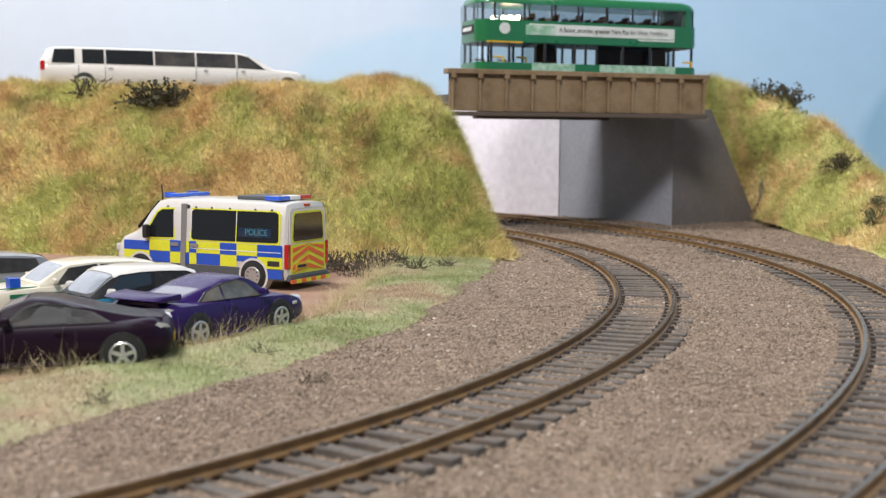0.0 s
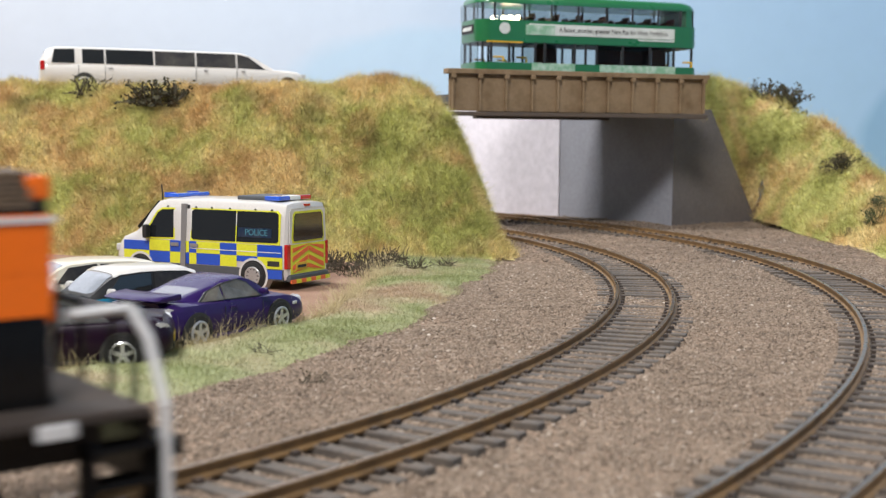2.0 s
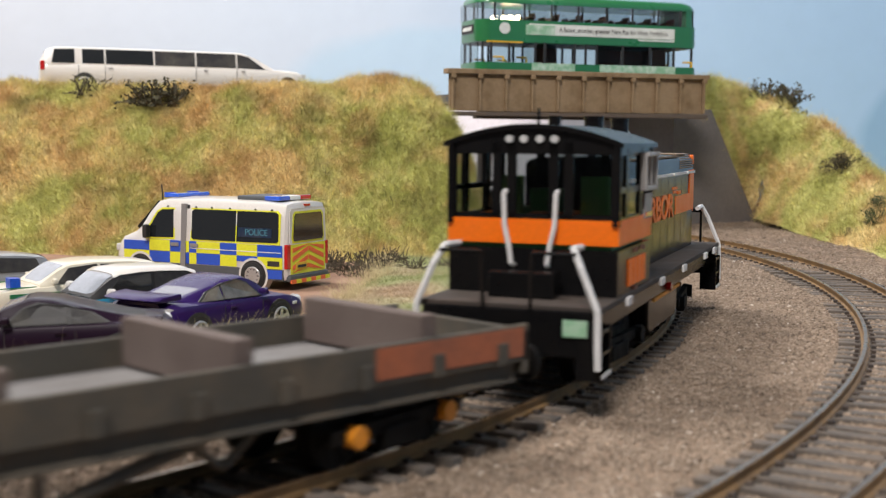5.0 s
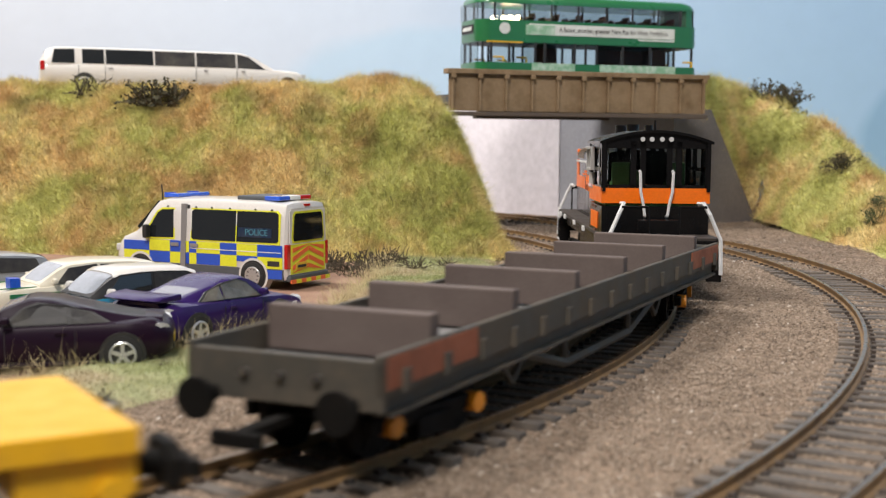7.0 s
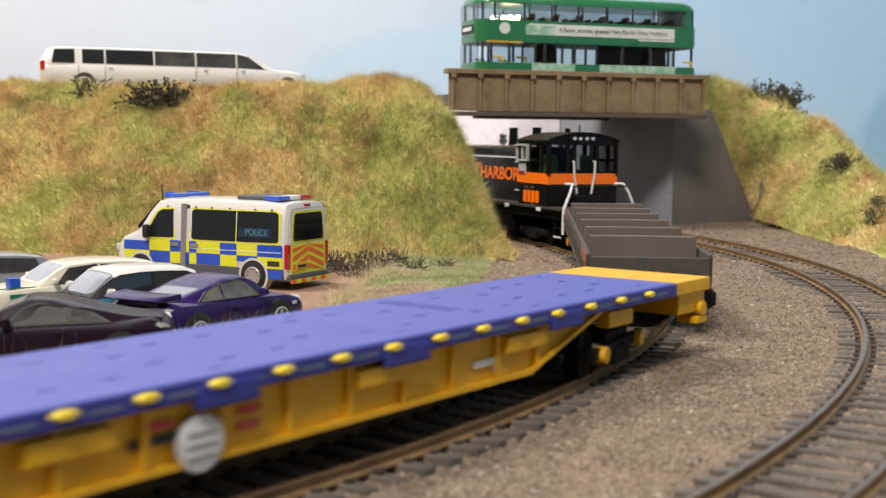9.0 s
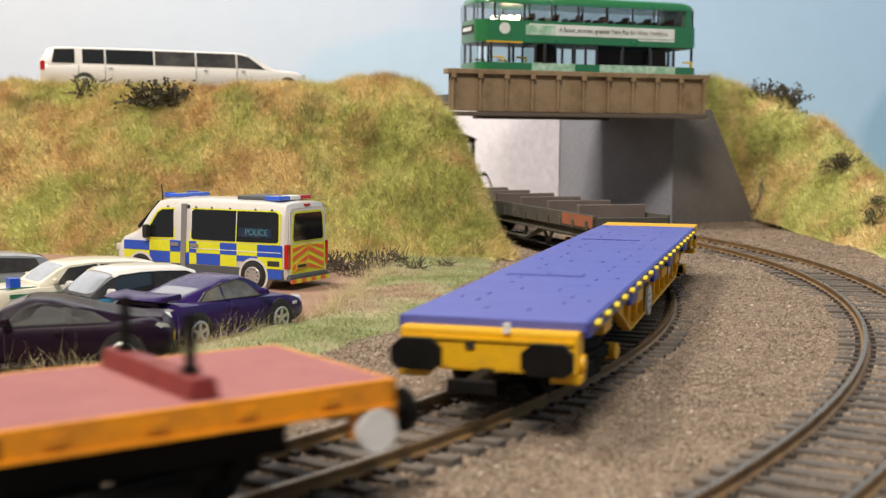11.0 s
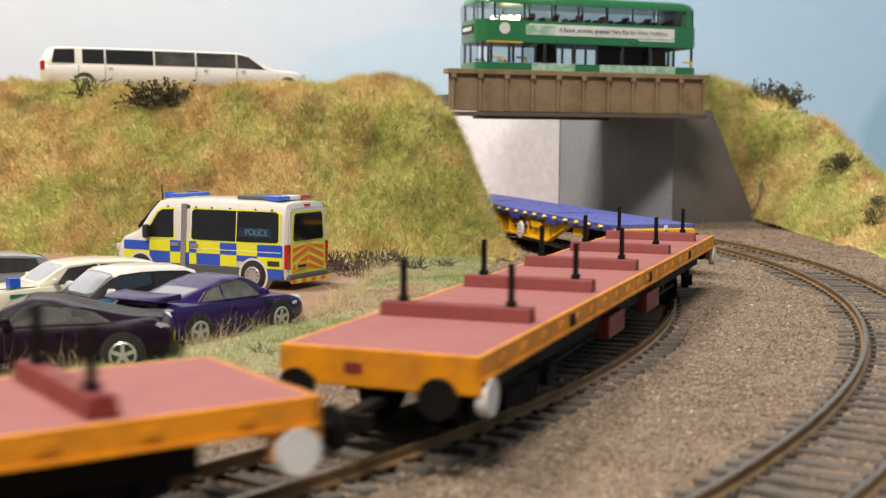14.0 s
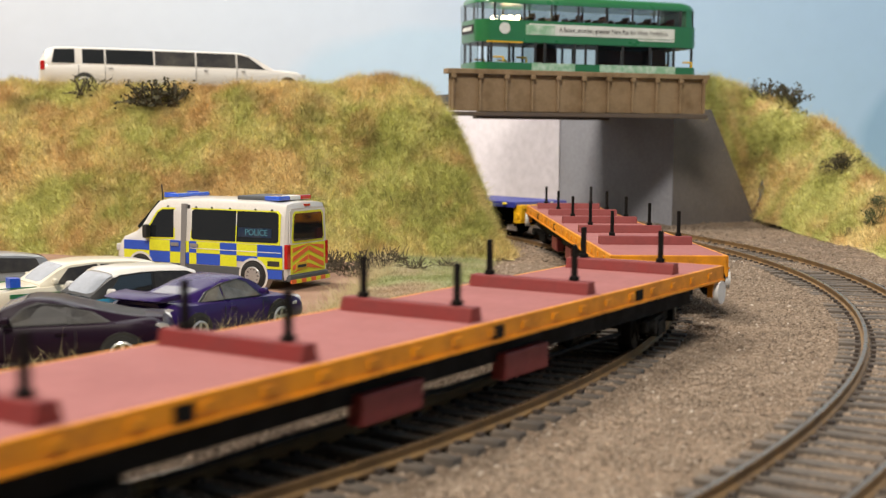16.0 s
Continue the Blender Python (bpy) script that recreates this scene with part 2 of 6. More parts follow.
def drop(x, y):
    b = float(np.interp(y, EDGE_Y, EDGE_FAR))
    t = max(0.0, min(1.0, (b + 0.008 - x) / 0.012))
    u = max(0.0, min(1.0, (0.60 - y) / 0.06))
    return PARK_DROP * t * t * (3 - 2 * t) * u


def hump(x, y):
    """Small unevenness of the ground."""
    return 0.0012 * (noise.noise((x * 18, y * 18, 3.1)) + 0.5 * noise.noise((x * 55, y * 55, 7.7))) - drop(x, y)


def bank_front(x):
    """Toe of the long embankment, as y over x."""
    return 0.505 + 0.040 * max(0.0, min(1.0, (-0.08 - x) / 0.14)) + 0.010 * noise.noise((x * 14, 0, 1.3))


def smoothstep(a, b, t):
    t = max(0.0, min(1.0, (t - a) / (b - a)))
    return t * t * (3 - 2 * t)


ROAD_Z = 0.0722


def west_bank(x, y):
    """Height of the long embankment inside the curve."""
    d = y - bank_front(x)
    t = max(0.0, min(1.0, d / 0.085))
    h = ROAD_Z * (0.55 * t ** 0.9 + 0.45 * smoothstep(0.0, 1.0, t))
    h += 0.001 * smoothstep(0.05, 0.08, d) * (1 - smoothstep(0.09, 0.12, d)) + 0.003 * smoothstep(-0.1, -0.25, x) * t
    h += 0.0045 * smoothstep(-0.09, -0.03, x) * t
    r = math.hypot(x - C1[0], y - C1[1])
    h *= 1 - smoothstep(0.396, 0.423, r + 0.003 * noise.noise((x * 40, y * 40, 1.0)))
    rough = 0.006 * noise.noise((x * 30, y * 30, 5.0)) + 0.003 * noise.noise((x * 80, y * 80, 9.0))
    return h + (rough * min(1.0, h / 0.02) if h > 0 and d < 0.11 else 0.0) - 0.001 - drop(x, y)


def behind_wall(x, y):
    """Distance behind the wing wall's line."""
    return ((y - 0.722) - 0.70 * (x - 0.1345)) * 0.82


def east_bank(x, y):
    """Height of the embankment outside the curve, falling away from the bridge."""
    crest = float(np.interp(x, (0.19, 0.215, 0.23, 0.25, 0.27, 0.30, 0.40), (0.086, 0.073, 0.058, 0.035, 0.023, 0.016, 0.010)))
    toe = max(0.0, x - 0.190) + max(0.0, y - 0.765)
    h = min(crest, 2.0 * toe) * float(np.interp(y, (0.50, 0.60, 0.66, 0.72, 0.76), (0.16, 0.32, 0.52, 0.93, 1.0)))
    d = behind_wall(x, y)
    if x < 0.21 and d > 0:
        wall = 0.0685 * (1 - max(0.0, min(1.0, (x + 0.573 * d - 0.160) / 0.036)))
        h = max(h, min(crest, wall - 0.003 + max(0.0, d - 0.003) * 3.0))
    rough = 0.004 * noise.noise((x * 32, y * 32, 15.0)) + 0.003 * noise.noise((x * 90, y * 90, 2.0))
    return h + (rough * min(1.0, h / 0.02) if h > 0 else 0.0) - 0.001


def grid_sheet(name, x0, x1, y0, y1, nx, ny, height, keep, material, kind="structure"):
    xs, ys = np.linspace(x0, x1, nx), np.linspace(y0, y1, ny)
    v = [(x, y, height(x, y)) for y in ys for x in xs]
    f = []
    for j in range(ny - 1):
        for i in range(nx - 1):
            if keep(0.5 * (xs[i] + xs[i + 1]), 0.5 * (ys[j] + ys[j + 1])):
                a = j * nx + i
                f.append((a, a + 1, a + 1 + nx, a + nx))
    me = bpy.data.meshes.new(name)
    me.from_pydata(v, [], f)
    me.polygons.foreach_set("use_smooth", [True] * len(f))
    me.materials.append(material)
    return tagged(new(name, me), kind=kind)


ground = grid_sheet("ground", -1.56, 0.72, -0.35, 1.06, 290, 210, hump, lambda x, y: True, MAT["ballast"])
tagged(ground, "brown granular ballast ground of the model railway", "ground")


def west_keep(x, y):
    return west_bank(x, y) + drop(x, y) > (0.0004 if x > -0.02 else -0.0009) and y < 0.84


bank = grid_sheet("embankment", -0.95, 0.05, 0.46, 0.85, 250, 110, west_bank, west_keep, MAT["grass"])
tagged(bank, "grassy railway embankment of straw and green fibres", "embankment")

def east_keep(x, y):
    """Only behind the wing wall and beyond its foot."""
    d = behind_wall(x, y)
    return (x > 0.145 and d > 0.002) or (x > 0.1905 and (d < -0.003 or x > 0.199))


bank2 = grid_sheet("embankment", 0.14, 0.60, 0.42, 1.00, 170, 170, east_bank,
                   lambda x, y: east_bank(x, y) > -0.0009 and east_keep(x, y), MAT["grass"])
tagged(bank2, "grassy embankment slope beside the bridge wing wall", "embankment")

# sky board, curved round the far side
pts = [(-1.54, 1.04), (0.10, 1.04)] + [(0.10 + 0.55 * math.sin(a), 0.49 + 0.55 * math.cos(a)) for a in [k * math.pi / 24 for k in range(1, 13)]] + [(0.65, -0.3)]
s = Shape()
n = len(pts)
s.add([(x, y, -0.02) for x, y in pts] + [(x, y, 0.62) for x, y in pts] + [(x * 1.01, y + 0.012, -0.02) for x, y in pts] + [(x * 1.01, y + 0.012, 0.62) for x, y in pts],
      [(i, i + 1, n + i + 1, n + i) for i in range(n - 1)] + [(2 * n + i, 3 * n + i, 3 * n + i + 1, 2 * n + i + 1) for i in range(n - 1)] + [(n + i, n + i + 1, 3 * n + i + 1, 3 * n + i) for i in range(n - 1)])
tagged(part("backdrop", s, MAT["sky"], smooth=True), "pale blue hand-painted sky backdrop board", "backdrop", kind="structure")

# baseboard under the layout and the hall floor
s = Shape().box((-0.42, 0.355, -0.055), (2.30, 1.43, 0.09))
tagged(part("baseboard", s, MAT["ply"]), "birch plywood baseboard under the layout", "baseboard", kind="structure")
s = Shape().box((-0.3, 0.2, -1.05), (4.2, 3.6, 0.1))
tagged(part("floor", s, MAT["hall"]), "dark carpet of the exhibition hall", "floor", kind="structure")

# ---- verge between track and car park, and the car park ----

def verge_mask(x, y):
    a = float(np.interp(y, EDGE_Y, EDGE_NEAR)) + 0.004 * noise.noise((x * 60, y * 60, 4.0))
    b = float(np.interp(y, EDGE_Y, EDGE_FAR)) + 0.003 * noise.noise((x * 70, y * 70, 8.0))
    return smoothstep(a + 0.002, a - 0.012, x) * smoothstep(b - 0.003, b + 0.005, x)


def verge_height(x, y):
    return hump(x, y) - 0.0012 + 0.0026 * verge_mask(x, y) + 0.0006 * noise.noise((x * 120, y * 120, 2.0))


verge = grid_sheet("verge", -0.30, 0.04, 0.03, 0.56, 170, 265, verge_height, lambda x, y: verge_mask(x, y) > 0.02, MAT["verge"])
tagged(verge, "pale green and sandy grass verge beside the track", "verge")


def park_height(x, y):
    b = float(np.interp(y, EDGE_Y, EDGE_FAR))
    return hump(x, y) - 0.0012 + 0.0020 * smoothstep(b + 0.006, b - 0.006, x)


park = grid_sheet("car_park", -0.55, -0.01, 0.10, 0.60, 150, 140, park_height, lambda x, y: x < float(np.interp(y, EDGE_Y, EDGE_FAR)) + 0.006, MAT["earth"])
tagged(park, "reddish brown bare earth car park", "car park")

# ---- tracks ----


def arc_point(c, r, deg):
    a = radians(deg)
    return (c[0] + r * math.cos(a), c[1] + r * math.sin(a))


def sweep_rail(c, r, a0, a1, profile, zs):
    rings = []
    n = int((a1 - a0) / 1.5)
    ends = []
    if a0 <= -90:
        ends = [(c[0] - 1.15, c[1] - r, 0.0, -1.0)]
    for k in range(n + 1):
        a = radians(a0 + (a1 - a0) * k / n)
        ends.append((c[0] + r * math.cos(a), c[1] + r * math.sin(a), math.cos(a), math.sin(a)))
    for x, y, ux, uy in ends:
        rings.append([(x + ux * o, y + uy * o, z) for o, z in zip(profile, zs)])
    return rings


def track(label, c, r, a0, a1):
    root = thing("railway_track", pose(0, 0, 0), label, "railway track", "curved tracks")
    root["kind"] = "structure"
    h = RAIL
    for side in (-1, 1):
        rr = r + side * GAUGE / 2
        foot = [(-0.0010, 0.0004), (-0.0010, 0.0008), (-0.0004, 0.0011), (-0.0004, h - 0.0009), (-0.00055, h - 0.0007), (-0.00055, h - 0.00012),
                (0.00055, h - 0.00012), (0.00055, h - 0.0007), (0.0004, h - 0.0009), (0.0004, 0.0011), (0.0010, 0.0008), (0.0010, 0.0004)]
        s = Shape().loft(sweep_rail(c, rr, a0, a1, [p[0] for p in foot], [p[1] for p in foot]))
        rail = part("rail", s, MAT["rail"], root, "rust-brown steel rail with a worn top", smooth=True)
        s = Shape().loft(sweep_rail(c, rr, a0, a1, [-0.00042, 0.00042, 0.00042, -0.00042], [h, h, h - 0.0003, h - 0.0003]))
        part("rail_head", s, MAT["railhead"], rail, "polished worn rail head")
    sl = Shape().box((0, 0, -0.0003), (0.0300, 0.0030, 0.0018))
    step = 0.0068
    first = None
    chairs = Shape()
    n = int(radians(a1 - max(a0, -90)) * r / step)
    for k in range(n):
        deg = max(a0, -90) + (a1 - max(a0, -90)) * k / n
        x, y = arc_point(c, r, deg)
        if first is None:
            first = part("sleeper", sl, MAT["sleeper"], root, bevel=0.0003)
            ob = first
        else:
            ob = new("sleeper", first.data)
            ob.parent = root
        ob.matrix_local = pose(x, y, 0.0003 * random.uniform(-1, 0.6), random.uniform(-0.6, 0.6), random.uniform(-0.6, 0.6), deg + random.uniform(-0.7, 0.7))
        for side in (-1, 1):
            for o in (-0.0019, 0.0019):
                px, py = arc_point(c, r + side * GAUGE / 2 + o, deg)
                chairs.box((px, py, 0.0008), (0.0011, 0.0015, 0.0008), radians(deg))
    part("chairs", chairs, MAT["chair"], root)["kind"] = "stuff"
    return root


track("weathered curved model railway track used by the train", C1, R1, -90, 75)
track("weathered curved outer model railway track, empty", C2, R2, -90, 75)

# ---- bridge ----
GL, GR = Vector((0.0026, 0.640, 0)), Vector((0.1448, 0.692, 0))   # near girder's ends
gdir = (GR - GL).normalized()
gnor = Vector((-gdir.y, gdir.x, 0))
glen = (GR - GL).length
GANG = math.degrees(math.atan2(gdir.y, gdir.x))
bridge = thing("road_bridge", pose(GL.x, GL.y, 0, 0, 0, GANG), "weathered brown plate girder road bridge over the tracks", "bridge")
Z0, Z1 = 0.0632, 0.0850
for y0, xa in ((0.0, 0.0), (0.088, 0.05)):
    xm, xl = (xa + glen) / 2, glen - xa
    s = Shape().box((xm, y0, (Z0 + Z1) / 2), (xl, 0.0022, Z1 - Z0 - 0.003))
    part("girder_web", s, MAT["girder"], bridge)
    s = Shape().box((xm, y0, Z1), (xl + 0.004, 0.007, 0.0026))
    part("top_flange", s, MAT["girder"], bridge, bevel=0.0003)
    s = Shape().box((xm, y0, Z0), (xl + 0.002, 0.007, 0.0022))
    part("bottom_flange", s, MAT["girder_shaded"], bridge, bevel=0.0003)
    for k in range(11):
        x = xa + 0.0012 + (xl - 0.0024) * k / 10
        s = Shape().box((x, y0 - 0.0022, (Z0 + Z1) / 2 - 0.0003), (0.0011, 0.0024, Z1 - Z0 - 0.004))
        s.box((x, y0 - 0.0030, Z1 - 0.0024), (0.0024, 0.0024, 0.0022))
        part("stiffener", s, MAT["girder"], bridge, bevel=0.0002)
s = Shape().box((glen / 2 + 0.004, 0.044, 0.0712), (glen - 0.004, 0.084, 0.005))
part("deck", s, MAT["road"], bridge, "dark asphalt bridge deck")

# abutment, wing wall and white board beyond
CORNER, FAR = Vector((0.1345, 0.722, 0)), Vector((0.0760, 0.804, 0))
d = (FAR - CORNER).normalized()
nrm = Vector((d.y, -d.x, 0))
ab = [CORNER, FAR, FAR + nrm * 0.02, CORNER + nrm * 0.02]
s = Shape().plate([(p.x, p.y) for p in ab], -0.002, 0.0685)
tagged(part("abutment", s, MAT["concrete"]), "smooth grey concrete bridge abutment wall", "abutment", kind="structure")
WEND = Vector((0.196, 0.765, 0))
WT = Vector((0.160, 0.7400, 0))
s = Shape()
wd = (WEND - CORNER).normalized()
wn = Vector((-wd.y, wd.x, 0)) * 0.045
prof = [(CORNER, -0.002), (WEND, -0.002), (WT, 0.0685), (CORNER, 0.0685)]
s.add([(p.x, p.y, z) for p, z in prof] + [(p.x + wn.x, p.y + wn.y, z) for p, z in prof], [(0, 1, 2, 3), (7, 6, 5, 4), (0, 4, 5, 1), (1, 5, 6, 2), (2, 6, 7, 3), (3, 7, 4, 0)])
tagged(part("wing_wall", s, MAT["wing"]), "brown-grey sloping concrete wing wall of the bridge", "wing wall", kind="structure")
P0 = FAR + d * 0.001
P1 = FAR + Vector((-0.72, 0.70, 0)).normalized() * 0.17
pn = Vector((0.7, 0.72, 0)) * 0.004
s = Shape().plate([(P0.x, P0.y), (P1.x, P1.y), (P1.x + pn.x, P1.y + pn.y), (P0.x + pn.x, P0.y + pn.y)], -0.002, 0.074)
tagged(part("white_board", s, MAT["white_board"]), "plain white board standing behind the bridge", "board", kind="structure")

# ---- paints for the models ----
PT = {
    "black": paint("satin_black", (0.006, 0.006, 0.0065), 0.22, 0.0, (0.014, 0.011, 0.009), 0.25, 160.0, 1800.0, 0.04, 0.0, 0.2),
    "underframe": paint("dull_underframe", (0.005, 0.0048, 0.0045), 0.7, 0.0, (0.022, 0.016, 0.011), 0.3, 200.0, 1500.0, 0.2, 0.0, 0.15),
    "orange": paint("orange_band", (0.95, 0.175, 0.004), 0.42, 0.0, (0.7, 0.14, 0.01), 0.12),
    "worn_orange": paint("worn_orange", (0.62, 0.25, 0.07), 0.6, 0.0, (0.35, 0.2, 0.1), 0.6),
    "white": paint("white_handrail", (0.72, 0.72, 0.72), 0.45, 0.0, (0.4, 0.38, 0.36), 0.25),
    "grey_frame": paint("grey_window_frame", (0.42, 0.41, 0.40), 0.5, 0.0, (0.2, 0.19, 0.18), 0.4),
    "walkway": paint("dusty_walkway", (0.034, 0.025, 0.020), 0.8, 0.0, (0.085, 0.06, 0.045), 0.5, 120.0),
    "deck_grey": paint("grey_wagon_floor", (0.19, 0.185, 0.185), 0.8, 0.0, (0.10, 0.085, 0.075), 0.5, 60.0, 1200.0, 0.15),
    "wagon_dark": paint("dark_olive_wagon_side", (0.060, 0.055, 0.045), 0.7, 0.0, (0.16, 0.12, 0.08), 0.55, 110.0, 1400.0, 0.2),
    "rust_patch": paint("faded_orange_panel", (0.34, 0.10, 0.045), 0.7, 0.0, (0.14, 0.07, 0.05), 0.6, 140.0),
    "bolster_brown": paint("brown_bolster", (0.115, 0.085, 0.075), 0.75, 0.0, (0.2, 0.16, 0.14), 0.4, 100.0),
    "blue": paint("blue_wagon_deck", (0.085, 0.105, 0.41), 0.5, 0.0, (0.14, 0.14, 0.36), 0.5, 25.0, 900.0, 0.06),
    "ring_yellow": paint("pale_yellow_ring", (0.86, 0.66, 0.05), 0.4, 0.0, (0.5, 0.36, 0.05), 0.2),
    "steel_blue": paint("scuffed_blue_steel", (0.12, 0.15, 0.26), 0.55, 0.0, (0.05, 0.06, 0.16), 0.5),
    "blue_edge": paint("deep_blue_edge", (0.03, 0.04, 0.28), 0.45, 0.0, (0.05, 0.05, 0.1), 0.3),
    "yellow": paint("yellow_underframe", (0.82, 0.44, 0.015), 0.45, 0.0, (0.4, 0.22, 0.04), 0.3),
    "red_deck": paint("dusty_red_deck", (0.36, 0.125, 0.12), 0.75, 0.0, (0.28, 0.12, 0.12), 0.5, 40.0, 900.0, 0.08),
    "red_bar": paint("dark_red_bolster", (0.22, 0.028, 0.026), 0.55, 0.0, (0.12, 0.03, 0.03), 0.4),
    "wagon_orange": paint("orange_solebar", (0.82, 0.30, 0.010), 0.5, 0.0, (0.28, 0.09, 0.02), 0.6, 150.0),
    "steel": paint("dull_steel", (0.32, 0.31, 0.30), 0.35, 0.9, (0.12, 0.1, 0.08), 0.4),
    "tyre": paint("black_rubber", (0.012, 0.012, 0.012), 0.85, 0.0, (0.05, 0.045, 0.04), 0.3),
    "rim": paint("silver_rim", (0.62, 0.62, 0.62), 0.3, 0.6, (0.3, 0.28, 0.26), 0.3),
    "glass": paint("smoked_pane", (0.012, 0.014, 0.016), 0.08, 0.0, (0.03, 0.03, 0.03), 0.2, 90.0, 900.0, 0.0, 1.0),
    # opaque panes: light seen through or reflected off glass is in their colour
    "tan_pane": paint("opaque_tan_pane", (0.16, 0.15, 0.13), 0.12, 0.0, (0.05, 0.045, 0.04), 0.8, 140.0, 900.0, 0.0, 0.2),
    "lilac_pane": paint("opaque_lilac_pane", (0.24, 0.24, 0.28), 0.2, 0.0, (0.12, 0.12, 0.14), 0.5, 110.0, 900.0, 0.0, 0.2),
    "pane": paint("greyed_pane", (0.030, 0.030, 0.033), 0.45, 0.0, (0.09, 0.085, 0.075), 0.8, 110.0, 900.0, 0.0, 0.0, 0.15),
    "pale_pane": paint("pale_pane", (0.34, 0.37, 0.42), 0.10, 0.0, (0.15, 0.16, 0.18), 0.6, 110.0, 900.0, 0.0, 1.0),
    "red_lens": paint("red_lens", (0.55, 0.015, 0.012), 0.15, 0.0, (0.3, 0.01, 0.01), 0.3, coat=1.0),
    "clear_lens": paint("clear_lens", (0.6, 0.6, 0.6), 0.15, 0.0, (0.4, 0.4, 0.4), 0.3, coat=1.0),
    "orange_lens": paint("amber_marker", (0.80, 0.28, 0.012), 0.4),
    "aubergine": paint("aubergine_lacquer", (0.013, 0.0045, 0.014), 0.35, 0.0, (0.014, 0.006, 0.014), 0.2, 90.0, 2500.0, 0.0, 0.2, 0.12),
    "purple": paint("purple_lacquer", (0.026, 0.010, 0.088), 0.3, 0.0, (0.03, 0.012, 0.07), 0.2, 90.0, 2500.0, 0.0, 0.3, 0.15),
    "navy": paint("navy_lacquer", (0.008, 0.008, 0.022), 0.3, 0.0, (0.03, 0.03, 0.05), 0.2, 90.0, 2500.0, 0.0, 0.4, 0.2),
    "teal": paint("teal_lacquer", (0.016, 0.22, 0.36), 0.25, 0.0, (0.05, 0.16, 0.22), 0.2, 90.0, 2500.0, 0.0, 1.0),
    "car_white": paint("white_lacquer", (0.68, 0.66, 0.63), 0.35, 0.0, (0.55, 0.52, 0.48), 0.2, 90.0, 2500.0, 0.0, 0.6),
    "cream": paint("cream_lacquer", (0.72, 0.66, 0.53), 0.35, 0.0, (0.5, 0.44, 0.34), 0.2, 90.0, 2500.0, 0.0, 0.6),
    "silver": paint("silver_lacquer", (0.36, 0.36, 0.36), 0.35, 0.5, (0.2, 0.2, 0.2), 0.3, 90.0, 2500.0, 0.0, 0.6),
    "trim": paint("black_trim", (0.02, 0.02, 0.021), 0.5, 0.0, (0.05, 0.05, 0.05), 0.3),
    "dark_grey": paint("dark_grey_sill", (0.085, 0.095, 0.105), 0.55, 0.0, (0.05, 0.05, 0.05), 0.3),
    "police_blue": paint("police_blue", (0.012, 0.085, 0.55), 0.4, 0.0, (0.02, 0.06, 0.3), 0.2, coat=0.4),
    "police_yellow": paint("fluorescent_yellow", (0.76, 0.78, 0.035), 0.45, 0.0, (0.5, 0.5, 0.05), 0.2, coat=0.4),
    "chevron_red": paint("chevron_orange", (0.85, 0.16, 0.045), 0.45, 0.0, (0.5, 0.12, 0.05), 0.2),
    "sign_blue": paint("dim_blue_sign", (0.008, 0.025, 0.06), 0.3),
    "sign_teal": paint("teal_sign_letters", (0.07, 0.26, 0.34), 0.4),
    "plate": paint("yellow_plate", (0.78, 0.50, 0.04), 0.5),
    "girder_tan": paint("brown_grille", (0.24, 0.17, 0.11), 0.6, 0.0, (0.1, 0.07, 0.05), 0.5),
    "ink": paint("black_ink", (0.02, 0.02, 0.02), 0.6),
    "bus_green": paint("bus_green", (0.012, 0.165, 0.050), 0.3, 0.0, (0.02, 0.10, 0.04), 0.2, 60.0, 1500.0, 0.0, 0.7),
    "bus_leaf": paint("pale_green_graphic", (0.25, 0.48, 0.30), 0.4, 0.0, (0.75, 0.82, 0.76), 0.9, 260.0),
    "banner": paint("white_banner", (0.78, 0.80, 0.76), 0.4),
    "seat_red": paint("brown_red_interior", (0.13, 0.05, 0.03), 0.7, 0.0, (0.25, 0.11, 0.06), 0.4),
    "interior_green": paint("green_cab_seat", (0.05, 0.22, 0.06), 0.6),
    "yellow_pole": paint("yellow_pole", (0.85, 0.5, 0.02), 0.4),
    "lamp_blue": paint("blue_beacon", (0.02, 0.12, 0.72), 0.2, coat=1.0),
    "twig": paint("dark_twig", (0.065, 0.050, 0.032), 0.9, 0.0, (0.13, 0.10, 0.06), 0.6),
    "window_clear": clear("clear_pane", (0.62, 0.66, 0.66)),
}


def glow(name, color, strength):
    m, nt, b, co = base(name)
    b.inputs["Base Color"].default_value = (*color, 1)
    b.inputs["Emission Color"].default_value = (*color, 1)
    b.inputs["Emission Strength"].default_value = strength
    return m


PT["warm_led"] = glow("warm_led", (1.0, 0.80, 0.50), 30.0)
K = 0.001


def mm(p):
    return tuple(c * K for c in p)


def box(name, c, s, material, parent, label="", bevel=0.0, rz=0.0, ry=0.0):
    """A block in millimetres."""
    return part(name, Shape().box(mm(c), mm(s), rz, ry), PT[material], parent, label, bevel=bevel * K)


def cyl(name, a, b, r, material, parent, label="", n=14, r2=None):
    return part(name, Shape().cyl(mm(a), mm(b), r * K, n, None if r2 is None else r2 * K), PT[material], parent, label, smooth=True)


def rod(name, pts, r, material, parent, label=""):
    return part(name, Shape().tube([mm(p) for p in pts], r * K), PT[material], parent, label, smooth=True)


# ---- rolling stock (x forward, z over the rail) ----
SPIN = []       # wheelsets that roll, with their radius in metres


